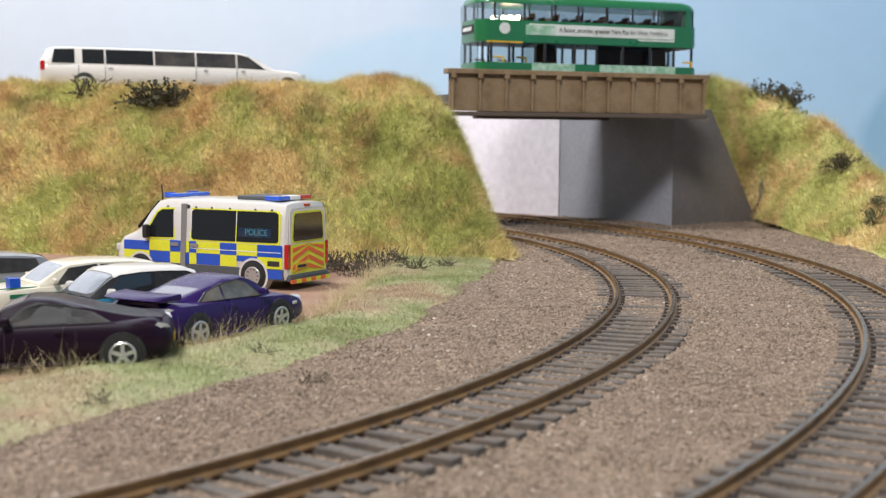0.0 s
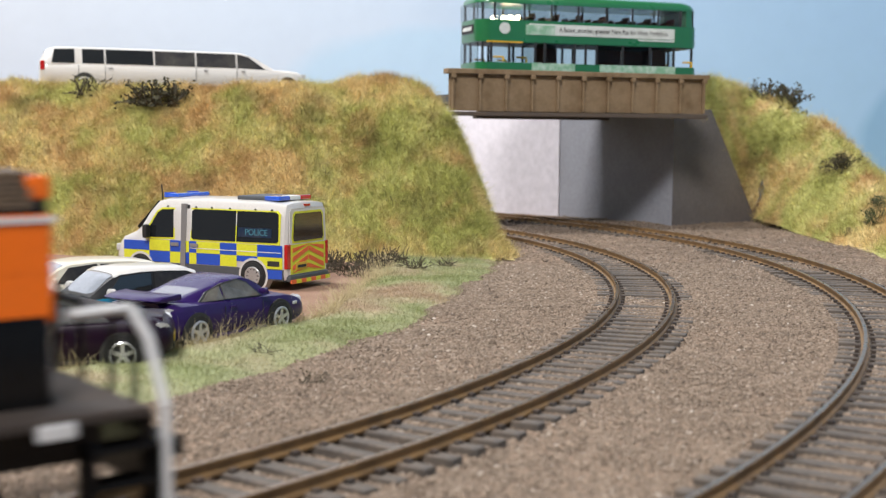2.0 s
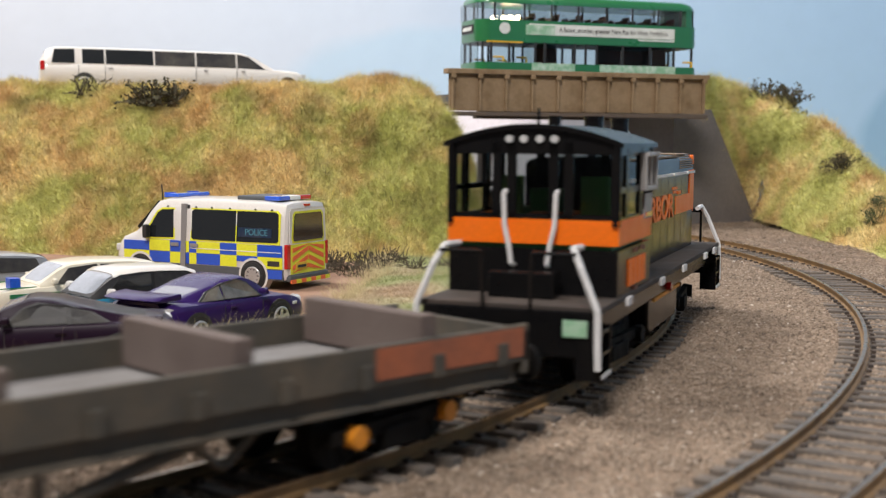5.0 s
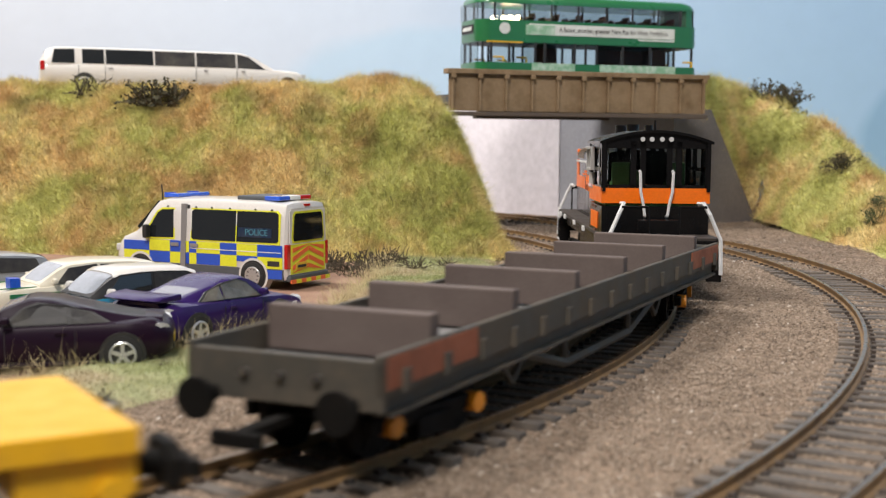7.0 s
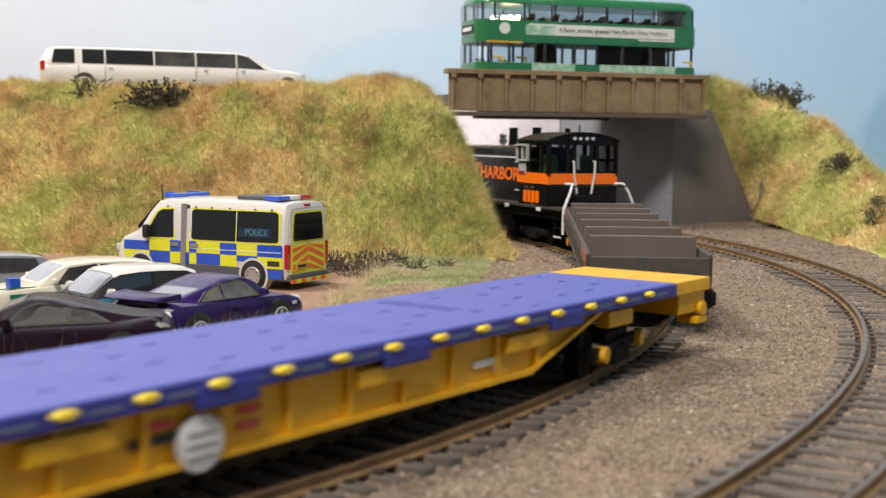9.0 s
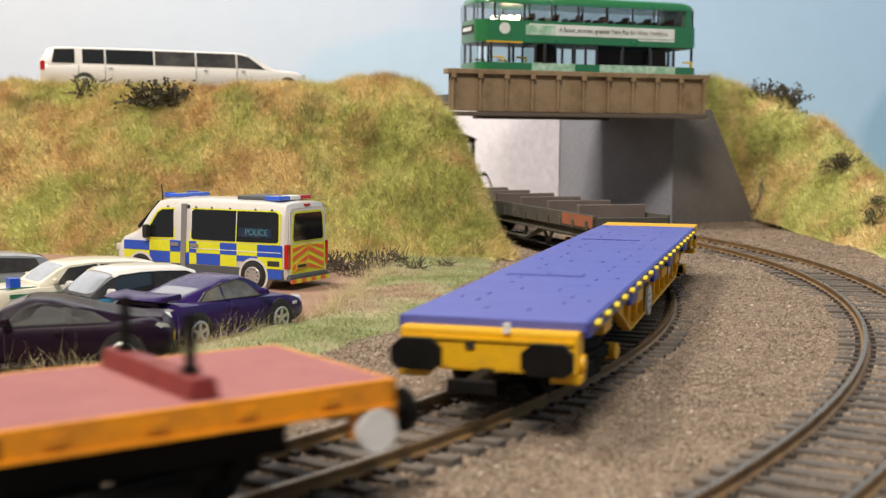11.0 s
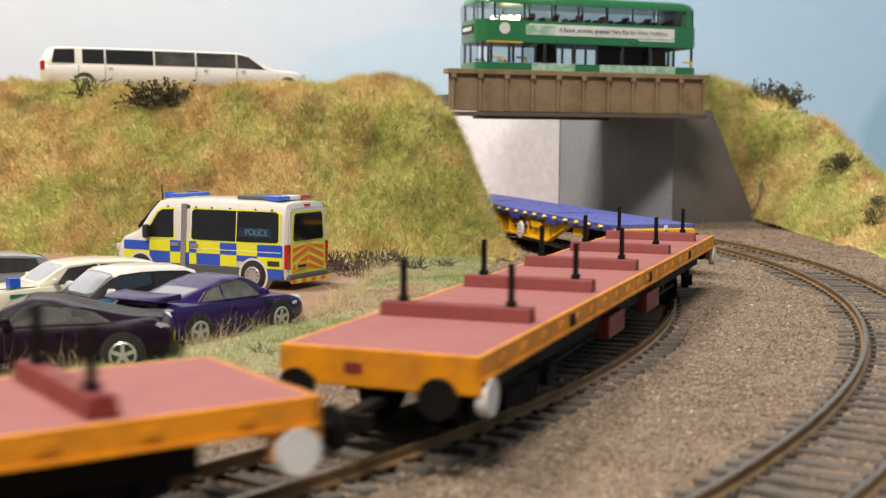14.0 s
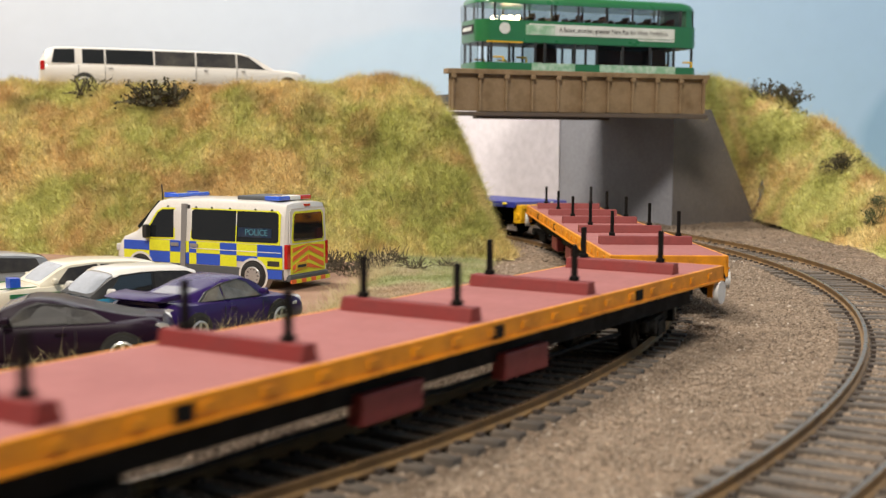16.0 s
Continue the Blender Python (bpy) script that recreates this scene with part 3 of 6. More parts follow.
def wheelset(parent, x, r, material="underframe"):
    s = Shape().cyl(mm((0, -8.6, 0)), mm((0, 8.6, 0)), 0.9 * K, 8)
    for side in (-1, 1):
        s.cyl(mm((0, side * 7.0, 0)), mm((0, side * 9.2, 0)), r * K, 20)
        s.cyl(mm((0, side * 6.4, 0)), mm((0, side * 7.0, 0)), (r + 0.7) * K, 20)
        for k in range(4):
            a = k * math.pi / 2
            s.box(mm((math.cos(a) * r * 0.55, side * 9.3, math.sin(a) * r * 0.55)), mm((r * 0.5, 0.3, 0.6)), 0.0, -a)
    ob = part("wheelset", s, PT[material], parent, smooth=True)
    ob.location = mm((x, 0, r))
    SPIN.append((ob, r * K, x * K))
    return ob


def bogie(root, x, yaw, wb, r, axle="underframe", frame_h=4.2, half=13.0):
    s = Shape().box((0, 0, (r + 2.2) * K), mm((wb * 0.5, 2 * half - 3, 2.2)))
    for side in (-1, 1):
        s.box(mm((0, side * (half - 1.0), r + 0.3)), mm((wb + 9, 1.6, frame_h * 0.55)))
        s.box(mm((0, side * (half - 0.7), r - 1.6)), mm((wb * 0.42, 2.0, frame_h * 0.8)))
        for k in (-1, 0, 1):
            s.cyl(mm((k * 1.6, side * (half - 0.4), r - 3.0)), mm((k * 1.6, side * (half - 0.4), r + 0.5)), 0.7 * K, 8)
    b = part("bogie", s, PT["underframe"], root, "black bogie with side frames and springs", bevel=0.00025)
    b.matrix_local = pose(x * K, 0, 0, 0, 0, yaw)
    for k in (-1, 1):
        wheelset(b, k * wb / 2, r)
        for side in (-1, 1):
            cyl("axlebox", (k * wb / 2, side * (half - 1.2), r), (k * wb / 2, side * (half + 1.0), r), 1.7, axle, b)
    return b


def buffers(root, x, z, y=11.5, out=5.0):
    d = 1 if x > 0 else -1
    for side in (-1, 1):
        s = Shape().cyl(mm((x, side * y, z)), mm((x + d * (out - 1.0), side * y, z)), 1.3 * K, 10)
        s.cyl(mm((x + d * (out - 1.0), side * y, z)), mm((x + d * out, side * y, z)), 3.1 * K, 16)
        part("buffer", s, PT["underframe"], root, "round black buffer", smooth=True)


def coupling(root, x, z):
    d = 1 if x > 0 else -1
    s = Shape().box(mm((x + d * 5, 0, z)), mm((12, 2.4, 1.4)))
    s.box(mm((x + d * 11, 0, z - 0.4)), mm((1.4, 8.0, 2.2)))
    part("coupling", s, PT["underframe"], root, "black hook coupling", bevel=0.0002)


def locomotive():
    root = thing("locomotive", pose(0, 0, 0), "black and orange diesel switcher locomotive hauling the flat wagons", "locomotive")
    yaw = math.degrees(0.040 / R1)
    bogie(root, 40, yaw, 27, 5.6)
    bogie(root, -40, -yaw, 27, 5.6)
    # frame and walkway
    box("frame", (-3, 0, 14.6), (142, 31, 4.4), "black", root, bevel=0.3)
    box("walkway", (-3, 0, 17.4), (152, 35, 1.2), "walkway", root, "dusty brown-black walkway", bevel=0.25)
    part("fuel_tank", Shape().prism([(-17 * K, 4.2 * K), (17 * K, 4.2 * K), (19 * K, 6 * K), (19 * K, 12.5 * K), (-19 * K, 12.5 * K), (-19 * K, 6 * K)], -0.0145, 0.0145), PT["black"], root, bevel=0.0006)
    box("tank_rail", (0, -15.2, 11.8), (34, 0.7, 0.8), "wagon_orange", root, "worn coppery edge strip")
    for x in (-56, -20, 10, 45, 62):
        box("lifting_lug", (x, -17.7, 16.6), (4.2, 0.7, 1.7), "white", root, "white step-light plate", bevel=0.2)
        box("lifting_lug", (x, 17.7, 16.6), (4.2, 0.7, 1.7), "white", root, "white step-light plate", bevel=0.2)
    cyl("filler_cap", (-1, -15.5, 13.2), (-1, -16.6, 13.2), 1.0, "red_lens", root, "red filler cap")
    # hood: low body with a rounded top, cooling grille and orange nose
    hw = 10.8
    prof = [(-hw, 18), (-hw, 42.4), (-hw + 0.8, 43.4), (-hw + 3, 43.9), (0, 44.2), (hw - 3, 43.9), (hw - 0.8, 43.4), (hw, 42.4), (hw, 18)]
    part("hood", Shape().loft([[mm((x, y, z)) for y, z in prof] for x in (-32, 64)]), PT["black"], root, "satin black engine hood", smooth=True)
    box("nose_panel", (64.2, 0, 33.5), (0.6, 2 * hw + 0.2, 12), "orange", root, "orange nose panel", bevel=0.1)
    for side in (-1, 1):
        y = side * (hw + 0.12)
        box("band", (49.3, y, 30.6), (30.0, 0.3, 4.8), "orange", root, "orange band along the hood")
        box("nose_flash", (60.5, y, 36.2), (7.4, 0.3, 6.6), "orange", root, "orange nose flash")
        box("rear_band", (-24, y, 30.0), (16, 0.3, 5.4), "orange", root, "orange band beside the cab")
        box("gutter", (17, y, 38.9), (96, 0.8, 0.7), "white", root, "white handrail strip along the hood")
        for x in (-18, 4, 28, 50):
            cyl("stanchion", (x, side * (hw - 0.5), 38.9), (x, side * (hw + 1.0), 38.9), 0.45, "white", root)
        for z in (23.5, 36.8):
            box("grab_iron", (-19, side * (hw + 0.7), z), (7.5, 0.5, 0.6), "white", root, "white grab iron")
        box("hood_latch", (40, y, 33.9), (5, 0.4, 0.9), "orange", root)
        for k in range(7):
            box("hood_door", (-12 + 10.2 * k, side * (hw + 0.02), 29.5), (9.7, 0.16, 19), "black", root, bevel=0.05)
    words("lettering", "HARBOR", 8.7 * K, Matrix.Translation(mm((5.8, -hw - 0.3, 30.6))) @ Euler((radians(90), 0, 0)).to_matrix().to_4x4() @ Matrix.Diagonal((1.42, 0.98, 1, 1)), PT["orange"], root, label="orange lettering HARBOR")
    words("lettering", "HARBOR", 8.7 * K, Matrix.Translation(mm((5.8, hw + 0.3, 30.6))) @ Euler((radians(90), 0, radians(180))).to_matrix().to_4x4() @ Matrix.Diagonal((1.42, 0.98, 1, 1)), PT["orange"], root, label="orange lettering HARBOR")
    # grille at the nose
    for k in range(7):
        z = 40.4 + k * 0.60
        box("grille_slat", (52, 0, z), (21, 2 * hw + 0.5 - 0.9 * max(0, k - 3), 0.32), "girder_tan", root)
    for side in (-1, 1):
        box("nose_lip", (63.2, side * (hw - 0.6), 42.4), (2.6, 1.6, 2.6), "orange", root, "orange hood corner", bevel=0.4)
        box("roof_edge", (10, side * (hw - 0.6), 43.5), (64, 0.5, 0.4), "girder_tan", root, "worn tan edge of the hood roof")
        for x, w in ((33.0, 7.0), (33.6, 5.4)):
            box("small_lettering", (x, side * (hw + 0.14), 35.2 if w > 6 else 34.2), (w, 0.3, 0.7), "orange", root)
        box("door_post", (-25.5, side * (hw + 0.5), 27.0), (2.4, 0.8, 15.0), "worn_orange", root, "weathered orange door post beside the cab", bevel=0.2)
    # stacks and horn
    for x in (-14, 14):
        cyl("chimney", (x, 0, 44.5), (x, 0, 53), 2.5, "black", root, r2=2.1)
        cyl("stack_rim", (x, 0, 52.4), (x, 0, 53.2), 2.35, "black", root)
    s = Shape().cyl(mm((24, 1, 44)), mm((24, 1, 49)), 0.5 * K, 8).cyl(mm((21.5, 1, 49)), mm((27, 1, 49)), 0.5 * K, 8, 1.3 * K).cyl(mm((24, 1, 46.5)), mm((26.5, 1, 46.5)), 1.7 * K, 12)
    part("horn", s, PT["steel"], root, "small metal horn and bell", smooth=True)
    # cab
    cw = 17.0
    cab = part("cab", Shape().box(mm((-48, 0, 21.8)), mm((32, 2 * cw, 8.8))), PT["black"], root, "black cab with orange band", bevel=0.0003)
    box("cab_band", (-48, 0, 30.2), (32.3, 2 * cw + 0.3, 4.8), "orange", cab, "orange band round the cab")
    box("cab_sill", (-48, 0, 26.4), (32.1, 2 * cw + 0.1, 0.8), "black", cab)
    for side in (-1, 1):
        y = side * (cw - 0.5)
        for x in (-63.5, -56, -42.5, -32.5):
            box("cab_pillar", (x, y, 39.4), (2.6, 1.0, 15.8), "black", cab)
        box("cab_side_head", (-48, y, 46.2), (32, 1.0, 2.6), "black", cab)
        box("cab_side_rail", (-48, y, 32.3), (32, 1.0, 1.6), "black", cab)
        box("cab_side_rail", (-48, y, 38.3), (32, 1.0, 1.2), "black", cab)
        f = Shape()
        for c, d in (((-37.5, side * (cw + 0.7), 45.0), (12, 2.0, 0.9)), ((-37.5, side * (cw + 0.6), 38.0), (12, 1.4, 0.9)),
                     ((-43.2, side * (cw + 0.6), 41.5), (0.9, 1.4, 7.6)), ((-37.5, side * (cw + 0.6), 41.5), (0.8, 1.2, 7.0)), ((-31.8, side * (cw + 0.6), 41.5), (0.9, 1.4, 7.6))):
            f.box(mm(c), mm(d))
        part("window_frame", f, PT["grey_frame"], cab, "grey sliding window frame", bevel=0.0002)
        box("side_door_panel", (-36.5, side * (cw + 0.2), 34.3), (8, 0.5, 5.2), "grey_frame", cab, "pale grey notice panel", bevel=0.15)
        box("notice_stripe", (-36.5, side * (cw + 0.5), 32.6), (6.5, 0.3, 1.0), "red_lens", cab)
        box("cab_pane", (-49, side * (cw - 0.6), 35.0), (28, 0.25, 5.0), "window_clear", cab)
        for x in (-61, -56.6, -52.2, -47.8):
            box("number_bar", (x + 8.0, side * (cw + 0.18), 21.8), (3.5, 0.3, 5.4), "orange", cab, "orange unreadable numeral", bevel=0.5)
        for x, z in ((-41, 26.0), (-48, 26.0), (-42, 17.2), (-48, 18.2)):
            box("marker", (x, side * (cw + 0.2), z), (3.2, 0.4, 0.9), "seat_red", cab)
    for x, nm in ((-63.6, "rear"), (-32.4, "front")):
        for y in (-16.4, -7.2, -4.2, 4.2, 7.2, 16.4):
            box("end_pillar", (x, y, 39.4), (0.9, 1.8, 15.8), "black", cab)
        box("end_head", (x, 0, 46.4), (0.9, 33, 2.6), "black", cab)
        box("end_rail", (x, 0, 32.6), (0.9, 33, 2.0), "black", cab)
        box("end_pane", (x, 0, 39.2), (0.2, 31, 13), "window_clear", cab)
    # roof: shallow arch, with rain strip and beacon
    arc = [(y, 47.3 + 3.6 * (1 - (y / 18.0) ** 2)) for y in [-18 + 3 * k for k in range(13)]]
    ring = arc + [(y, z - 0.9) for y, z in arc[::-1]]
    part("cab_roof", Shape().loft([[mm((x, y, z)) for y, z in ring] for x in (-65, -31)]), PT["black"], cab, "curved black cab roof", smooth=True)
    gable = [(-17, 46.5), (17, 46.5)] + [(y, z - 0.5) for y, z in arc[::-1] if abs(y) < 17]
    for x in (-63.9, -32.6):
        part("gable", Shape().loft([[mm((x + d, y, z)) for y, z in gable] for d in (0, 0.8)]), PT["black"], cab)
    for y in (-4.5, -1.6, 1.6, 4.5):
        cyl("headlight", (-64.0, y, 48.0), (-64.9, y, 48.0), 0.75, "clear_lens", cab)
    cyl("beacon", (-48, 0, 50.5), (-48, 0, 52.6), 1.3, "black", cab)
    cyl("aerial", (-60, 0, 50.5), (-60, 0, 54), 0.3, "black", cab)
    # cab interior
    box("cab_floor", (-48, 0, 27), (29, 31, 1), "interior_green", cab, bevel=0.1)
    for y in (-9, 9):
        part("cab_seat", Shape().box(mm((-46, y, 31)), mm((6, 6, 6))).box(mm((-49, y, 36)), mm((1.6, 6, 9))), PT["interior_green"], cab, "green cab seat", bevel=0.0005)
    box("control_stand", (-38, 4, 33), (4, 7, 9), "interior_green", cab, bevel=0.4)
    # steps and handrails at both ends
    for d in (-1, 1):
        far = 0.0 if d > 0 else 6.0          # the rear platform is the deeper one
        x = d * (73 + far)
        box("end_sill", (x, 0, 13.0), (1.6, 33, 8.5), "black", root, bevel=0.3)
        coupling(root, d * (72 + far * 0.5), 9.5)
        for side in (-1, 1):
            s = Shape()
            for k, z in enumerate((5.5, 9.5, 13.5)):
                s.box(mm((d * (70.0 + far), side * 15.5, z)), mm((7.4, 4.4, 0.6)))
            s.box(mm((d * (66.2 + far), side * 15.5, 9.5)), mm((0.6, 4.6, 9.5))).box(mm((d * (73.7 + far), side * 15.5, 9.5)), mm((0.6, 4.6, 9.5)))
            part("step_well", s, PT["black"], root, "black corner steps", bevel=0.00015)
            box("step_edge", (d * (70 + far), side * 17.9, 5.6), (7.2, 0.3, 0.7), "white", root, "white step edge")
            rod("handrail", [(d * (66.0 + far), side * 12.0, 28.2), (d * (73.0 + far), side * 12.2, 28.5), (d * (74.4 + far), side * 14.0, 25.0), (d * (74.8 + far), side * 17.2, 17.5), (d * (74.8 + far), side * 17.4, 7.0)], 0.65, "white", root, "white corner handrail")
            rod("end_handrail", [(d * (74 + far), side * 4.5, 17.5), (d * (74 + far), side * 4.8, 27.5), (d * (74 + far), side * 13, 27.5)], 0.4, "black", root)
        for side in (-1, 1):
            if d < 0:
                rod("cab_handrail", [(-64.2, side * 3.4, 23.5), (-65.6, side * 3.6, 24.0), (-65.6, side * 4.0, 27.0), (-65.6, side * 5.0, 31.5), (-65.6, side * 5.2, 37.6), (-64.2, side * 5.2, 38.0)], 0.5, "white", root, "white cab handrail")
    box("rear_toolbox", (-68.8, 0, 20.5), (5, 13, 5), "black", root, bevel=0.4)
    box("class_panel", (-80.2, -13, 14.2), (0.4, 4.5, 3.0), "bus_leaf", root, "pale green end plate")
    rod("front_handrail", [(73.5, -12, 17.5), (73.5, -12, 27.0), (73.5, 12, 27.0), (73.5, 12, 17.5)], 0.4, "black", root)
    return root


def flat_base(root, L, wb_half, axle, r=5.4, wb=22.0, half=13.0):
    yaw = math.degrees(wb_half * K / R1)
    bogie(root, wb_half, yaw, wb, r, axle, half=half)
    bogie(root, -wb_half, -yaw, wb, r, axle, half=half)
    for d in (-1, 1):
        coupling(root, d * L / 2, 8.0)


def dark_wagon():
    L, W, top = 209.0, 32.4, 18.9
    root = thing("flat_wagon", pose(0, 0, 0), "dark weathered bogie bolster wagon with brown cross beams", "wagon", "flat wagons")
    flat_base(root, L, 78, "orange_lens")
    box("floor_plate", (0, 0, 13.2), (L - 1, W - 1.6, 1.6), "deck_grey", root, "dull grey wagon floor")
    for side in (-1, 1):
        box("side_rail", (0, side * (W / 2 - 0.6), 15.4), (L, 1.2, 6.0), "wagon_dark", root, "dark weathered side rail", bevel=0.25)
        for x in (-L / 2 + 17, L / 2 - 17):
            box("end_patch", (x, side * (W / 2 + 0.08), 15.7), (31, 0.3, 4.6), "rust_patch", root, "faded orange-red end panel")
        box("solebar", (0, side * (W / 2 - 1.8), 11.0), (L - 4, 1.0, 3.0), "wagon_dark", root, bevel=0.2)
        box("solebar_lip", (0, side * (W / 2 - 0.9), 9.6), (L - 6, 1.8, 0.6), "wagon_dark", root)
        for k in range(15):
            box("stake_pocket", (-98 + 14 * k, side * (W / 2 + 0.35), 14.2), (2.0, 0.9, 3.4), "wagon_dark", root, bevel=0.15)
        rod("truss_rod", [(-48, side * 13.5, 10.0), (-22, side * 13.5, 3.8), (22, side * 13.5, 3.8), (48, side * 13.5, 10.0)], 1.0, "wagon_dark", root, "trussing under the frame")
        for x in (-22, 22, -38, 38):
            rod("truss_post", [(x, side * 13.5, 10), (x, side * 13.5, 3.8 if abs(x) < 30 else 7)], 0.8, "wagon_dark", root)
        rod("truss_brace", [(-55, side * 12.8, 10), (-48, side * 12.8, 4.5), (-41, side * 12.8, 10)], 0.7, "wagon_dark", root)
        rod("truss_brace", [(55, side * 12.8, 10), (48, side * 12.8, 4.5), (41, side * 12.8, 10)], 0.7, "wagon_dark", root)
    for k in range(6):
        box("bolster", (-84 + 33.6 * k, 0, 18.0), (3.2, W - 3.6, 7.2), "bolster_brown", root, "brown timber cross beam", bevel=0.3)
    for d in (-1, 1):
        box("headstock", (d * (L / 2 - 0.7), 0, 14.0), (1.4, W, 7.2), "wagon_dark", root, "dark end beam", bevel=0.25)
        buffers(root, d * L / 2, 11.0)
        for y in (-6, 0, 6):
            cyl("lamp_bracket", (d * L / 2, y, 14.5), (d * (L / 2 + 0.9), y, 14.5), 0.6, "steel", root)
    box("brake_gear", (0, 0, 9.0), (60, 9, 4), "underframe", root, bevel=0.5)
    return root


def blue_wagon():
    L, W, top = 258.0, 33.6, 16.9
    f0, r0 = L / 2 - 17.0, -L / 2 + 3.2      # the blue deck runs from r0 to f0
    root = thing("flat_wagon", pose(0, 0, 0), "blue-decked flat wagon with yellow deep side frames", "wagon", "flat wagons")
    flat_base(root, L, 92, "yellow", r=4.9, wb=24.0)
    box("deck", ((f0 + r0) / 2, 0, top - 0.9), (f0 - r0, W - 0.6, 1.8), "blue", root, "dusty violet-blue wagon deck", bevel=0.2)
    rng = random.Random(31)
    for k in range(22):
        for side in (-1, 1):
            box("deck_slot", (-112 + 10 * k + rng.uniform(-0.6, 0.6), side * (8.5 if k % 3 else 4.0), top + 0.03), (2.4, 0.45, 0.14), "blue_edge", root)
            if k % 4 == 1:
                box("deck_slot", (-108 + 10 * k, side * 12.6, top + 0.03), (1.6, 0.45, 0.14), "blue_edge", root)
    for x in (-58, 46):
        box("deck_joint", (x, 4, top + 0.02), (0.5, 18, 0.14), "blue_edge", root)
        box("deck_joint", (x + 2.4, 4, top + 0.02), (0.3, 18, 0.14), "blue_edge", root)
    # front end: deep yellow platform; rear end: yellow beam a step below the deck
    s = Shape().box(mm((L / 2 - 8.5, 0, top - 1.5)), mm((17, W - 0.4, 3.0)))
    s.box(mm((L / 2 - 6.5, 0, top - 5.4)), mm((13, W - 3.0, 4.8)))
    front = part("end_frame", s, PT["yellow"], root, "yellow end platform", bevel=0.0003)
    s = Shape().box(mm((-L / 2 + 3.0, 0, top - 5.2)), mm((6, W - 2.0, 7.4)))
    rear = part("end_frame", s, PT["yellow"], root, "yellow end beam below the deck", bevel=0.0006)
    for end, x in ((front, L / 2), (rear, -L / 2)):
        d = 1 if x > 0 else -1
        box("end_rib", (x + d * 0.1, 0, top - 3.2), (0.8, W - 3.4, 0.5), "yellow", end)
        box("end_slot", (x + d * 0.1, 3.0, top - 4.4), (0.5, 1.6, 1.2), "ink", end)
        box("lamp_iron", (x + d * 0.4, -3.5, top - 1.0), (0.6, 1.2, 1.8), "banner", end)
        s = Shape()
        for side in (-1, 1):
            s.box(mm((x - d * 3, side * (W / 2 - 3.2), top - 9.6)), mm((5, 5.4, 1.6)))
        part("buffer_bracket", s, PT["yellow"], end, bevel=0.0003)
        for side in (-1, 1):
            s = Shape().cyl(mm((x, side * 11.4, 11.4)), mm((x + d * 4.0, side * 11.4, 11.4)), 1.5 * K, 10)
            s.loft([[mm((x + d * o, side * 11.4 + c * 4.4, 11.4 + e * 2.7)) for c, e in ((-1, -0.6), (-0.7, -1), (0.7, -1), (1, -0.6), (1, 0.4), (0.6, 1), (-0.6, 1), (-1, 0.4))] for o in (3.6, 5.2)])
            part("buffer", s, PT["underframe"], root, "broad black buffer", smooth=True)
            cyl("end_marker", (x - d * 3, side * (W / 2 - 1.3), top - 7), (x - d * 3, side * (W / 2 - 0.2), top - 7), 1.6, "yellow", end)
    for side in (-1, 1):
        box("deck_edge", ((f0 + r0) / 2, side * (W / 2 - 0.2), top - 1.5), (f0 - r0 - 1, 0.9, 2.6), "blue_edge", root, "deep blue deck edge", bevel=0.15)
        for k in range(19):
            x = r0 + 8 + 12 * k
            part("lashing_ring", Shape().loft([[mm((x + c * 1.9 * q, side * (W / 2 + 0.1 + o), top - 1.1 + e * 0.75 * q)) for c, e in ((-1, 0), (-0.6, -0.8), (0.6, -0.8), (1, 0), (0.6, 0.8), (-0.6, 0.8))] for o, q in ((0.0, 1.0), (0.7, 1.0), (1.1, 0.7))]), PT["ring_yellow"], root, "pale yellow lashing ring", smooth=True)
            box("dash_mark", (x + 6, side * (W / 2 + 0.28), top - 1.6), (5.0, 0.2, 0.7), "steel_blue", root, "scuffed grey-blue edge mark")
        for x in (-66, 18, 66, -20):
            box("edge_bracket", (x, side * (W / 2 + 0.1), top - 2.6), (11, 1.4, 3.4), "blue_edge", root, "deep blue bracket", bevel=0.6)
        y = side * 13.6
        prof = [(-82, 14.2), (-66, 9.0), (-56, 5.6), (56, 5.6), (66, 9.0), (82, 14.2)]
        part("side_frame", Shape().prism([(x * K, z * K) for x, z in prof], (y - 0.7) * K, (y + 0.7) * K), PT["yellow"], root, "yellow fish-belly side frame", bevel=0.0002)
        lower = [(-82, 14.0), (-66, 8.8), (-56, 5.4), (56, 5.4), (66, 8.8), (82, 14.0)]
        for (xa, za), (xb, zb) in zip(lower, lower[1:]):
            part("frame_flange", Shape().prism([(xa * K, (za - 0.4) * K), (xb * K, (zb - 0.4) * K), (xb * K, (zb + 0.4) * K), (xa * K, (za + 0.4) * K)], (y - 0.4) * K, (y + side * 2.0) * K), PT["yellow"], root)
        for k in range(10):
            box("frame_rib", (-58.5 + 13 * k, y + side * 1.0, 10.0), (0.9, 1.6, 9.0), "yellow", root)
        for x, m2, w, z in ((-30, "ink", 9, 9.4), (-30, "red_lens", 5, 11.2), (-14, "red_lens", 4, 10.8), (-14, "red_lens", 4, 8.6), (42, "banner", 6, 9.0), (46, "banner", 2, 7.6)):
            box("data_panel", (x, y + side * 1.0, z), (w, 0.5, 1.2), m2, root)
        for x in (-44, 14, 54):
            box("yellow_box", (x, side * 14.8, 11.4), (13, 2.6, 3.0), "yellow", root, "yellow side locker", bevel=0.4)
        s = Shape().cyl(mm((-24, side * 15.4, 8.0)), mm((-24, side * 16.3, 8.0)), 3.9 * K, 24)
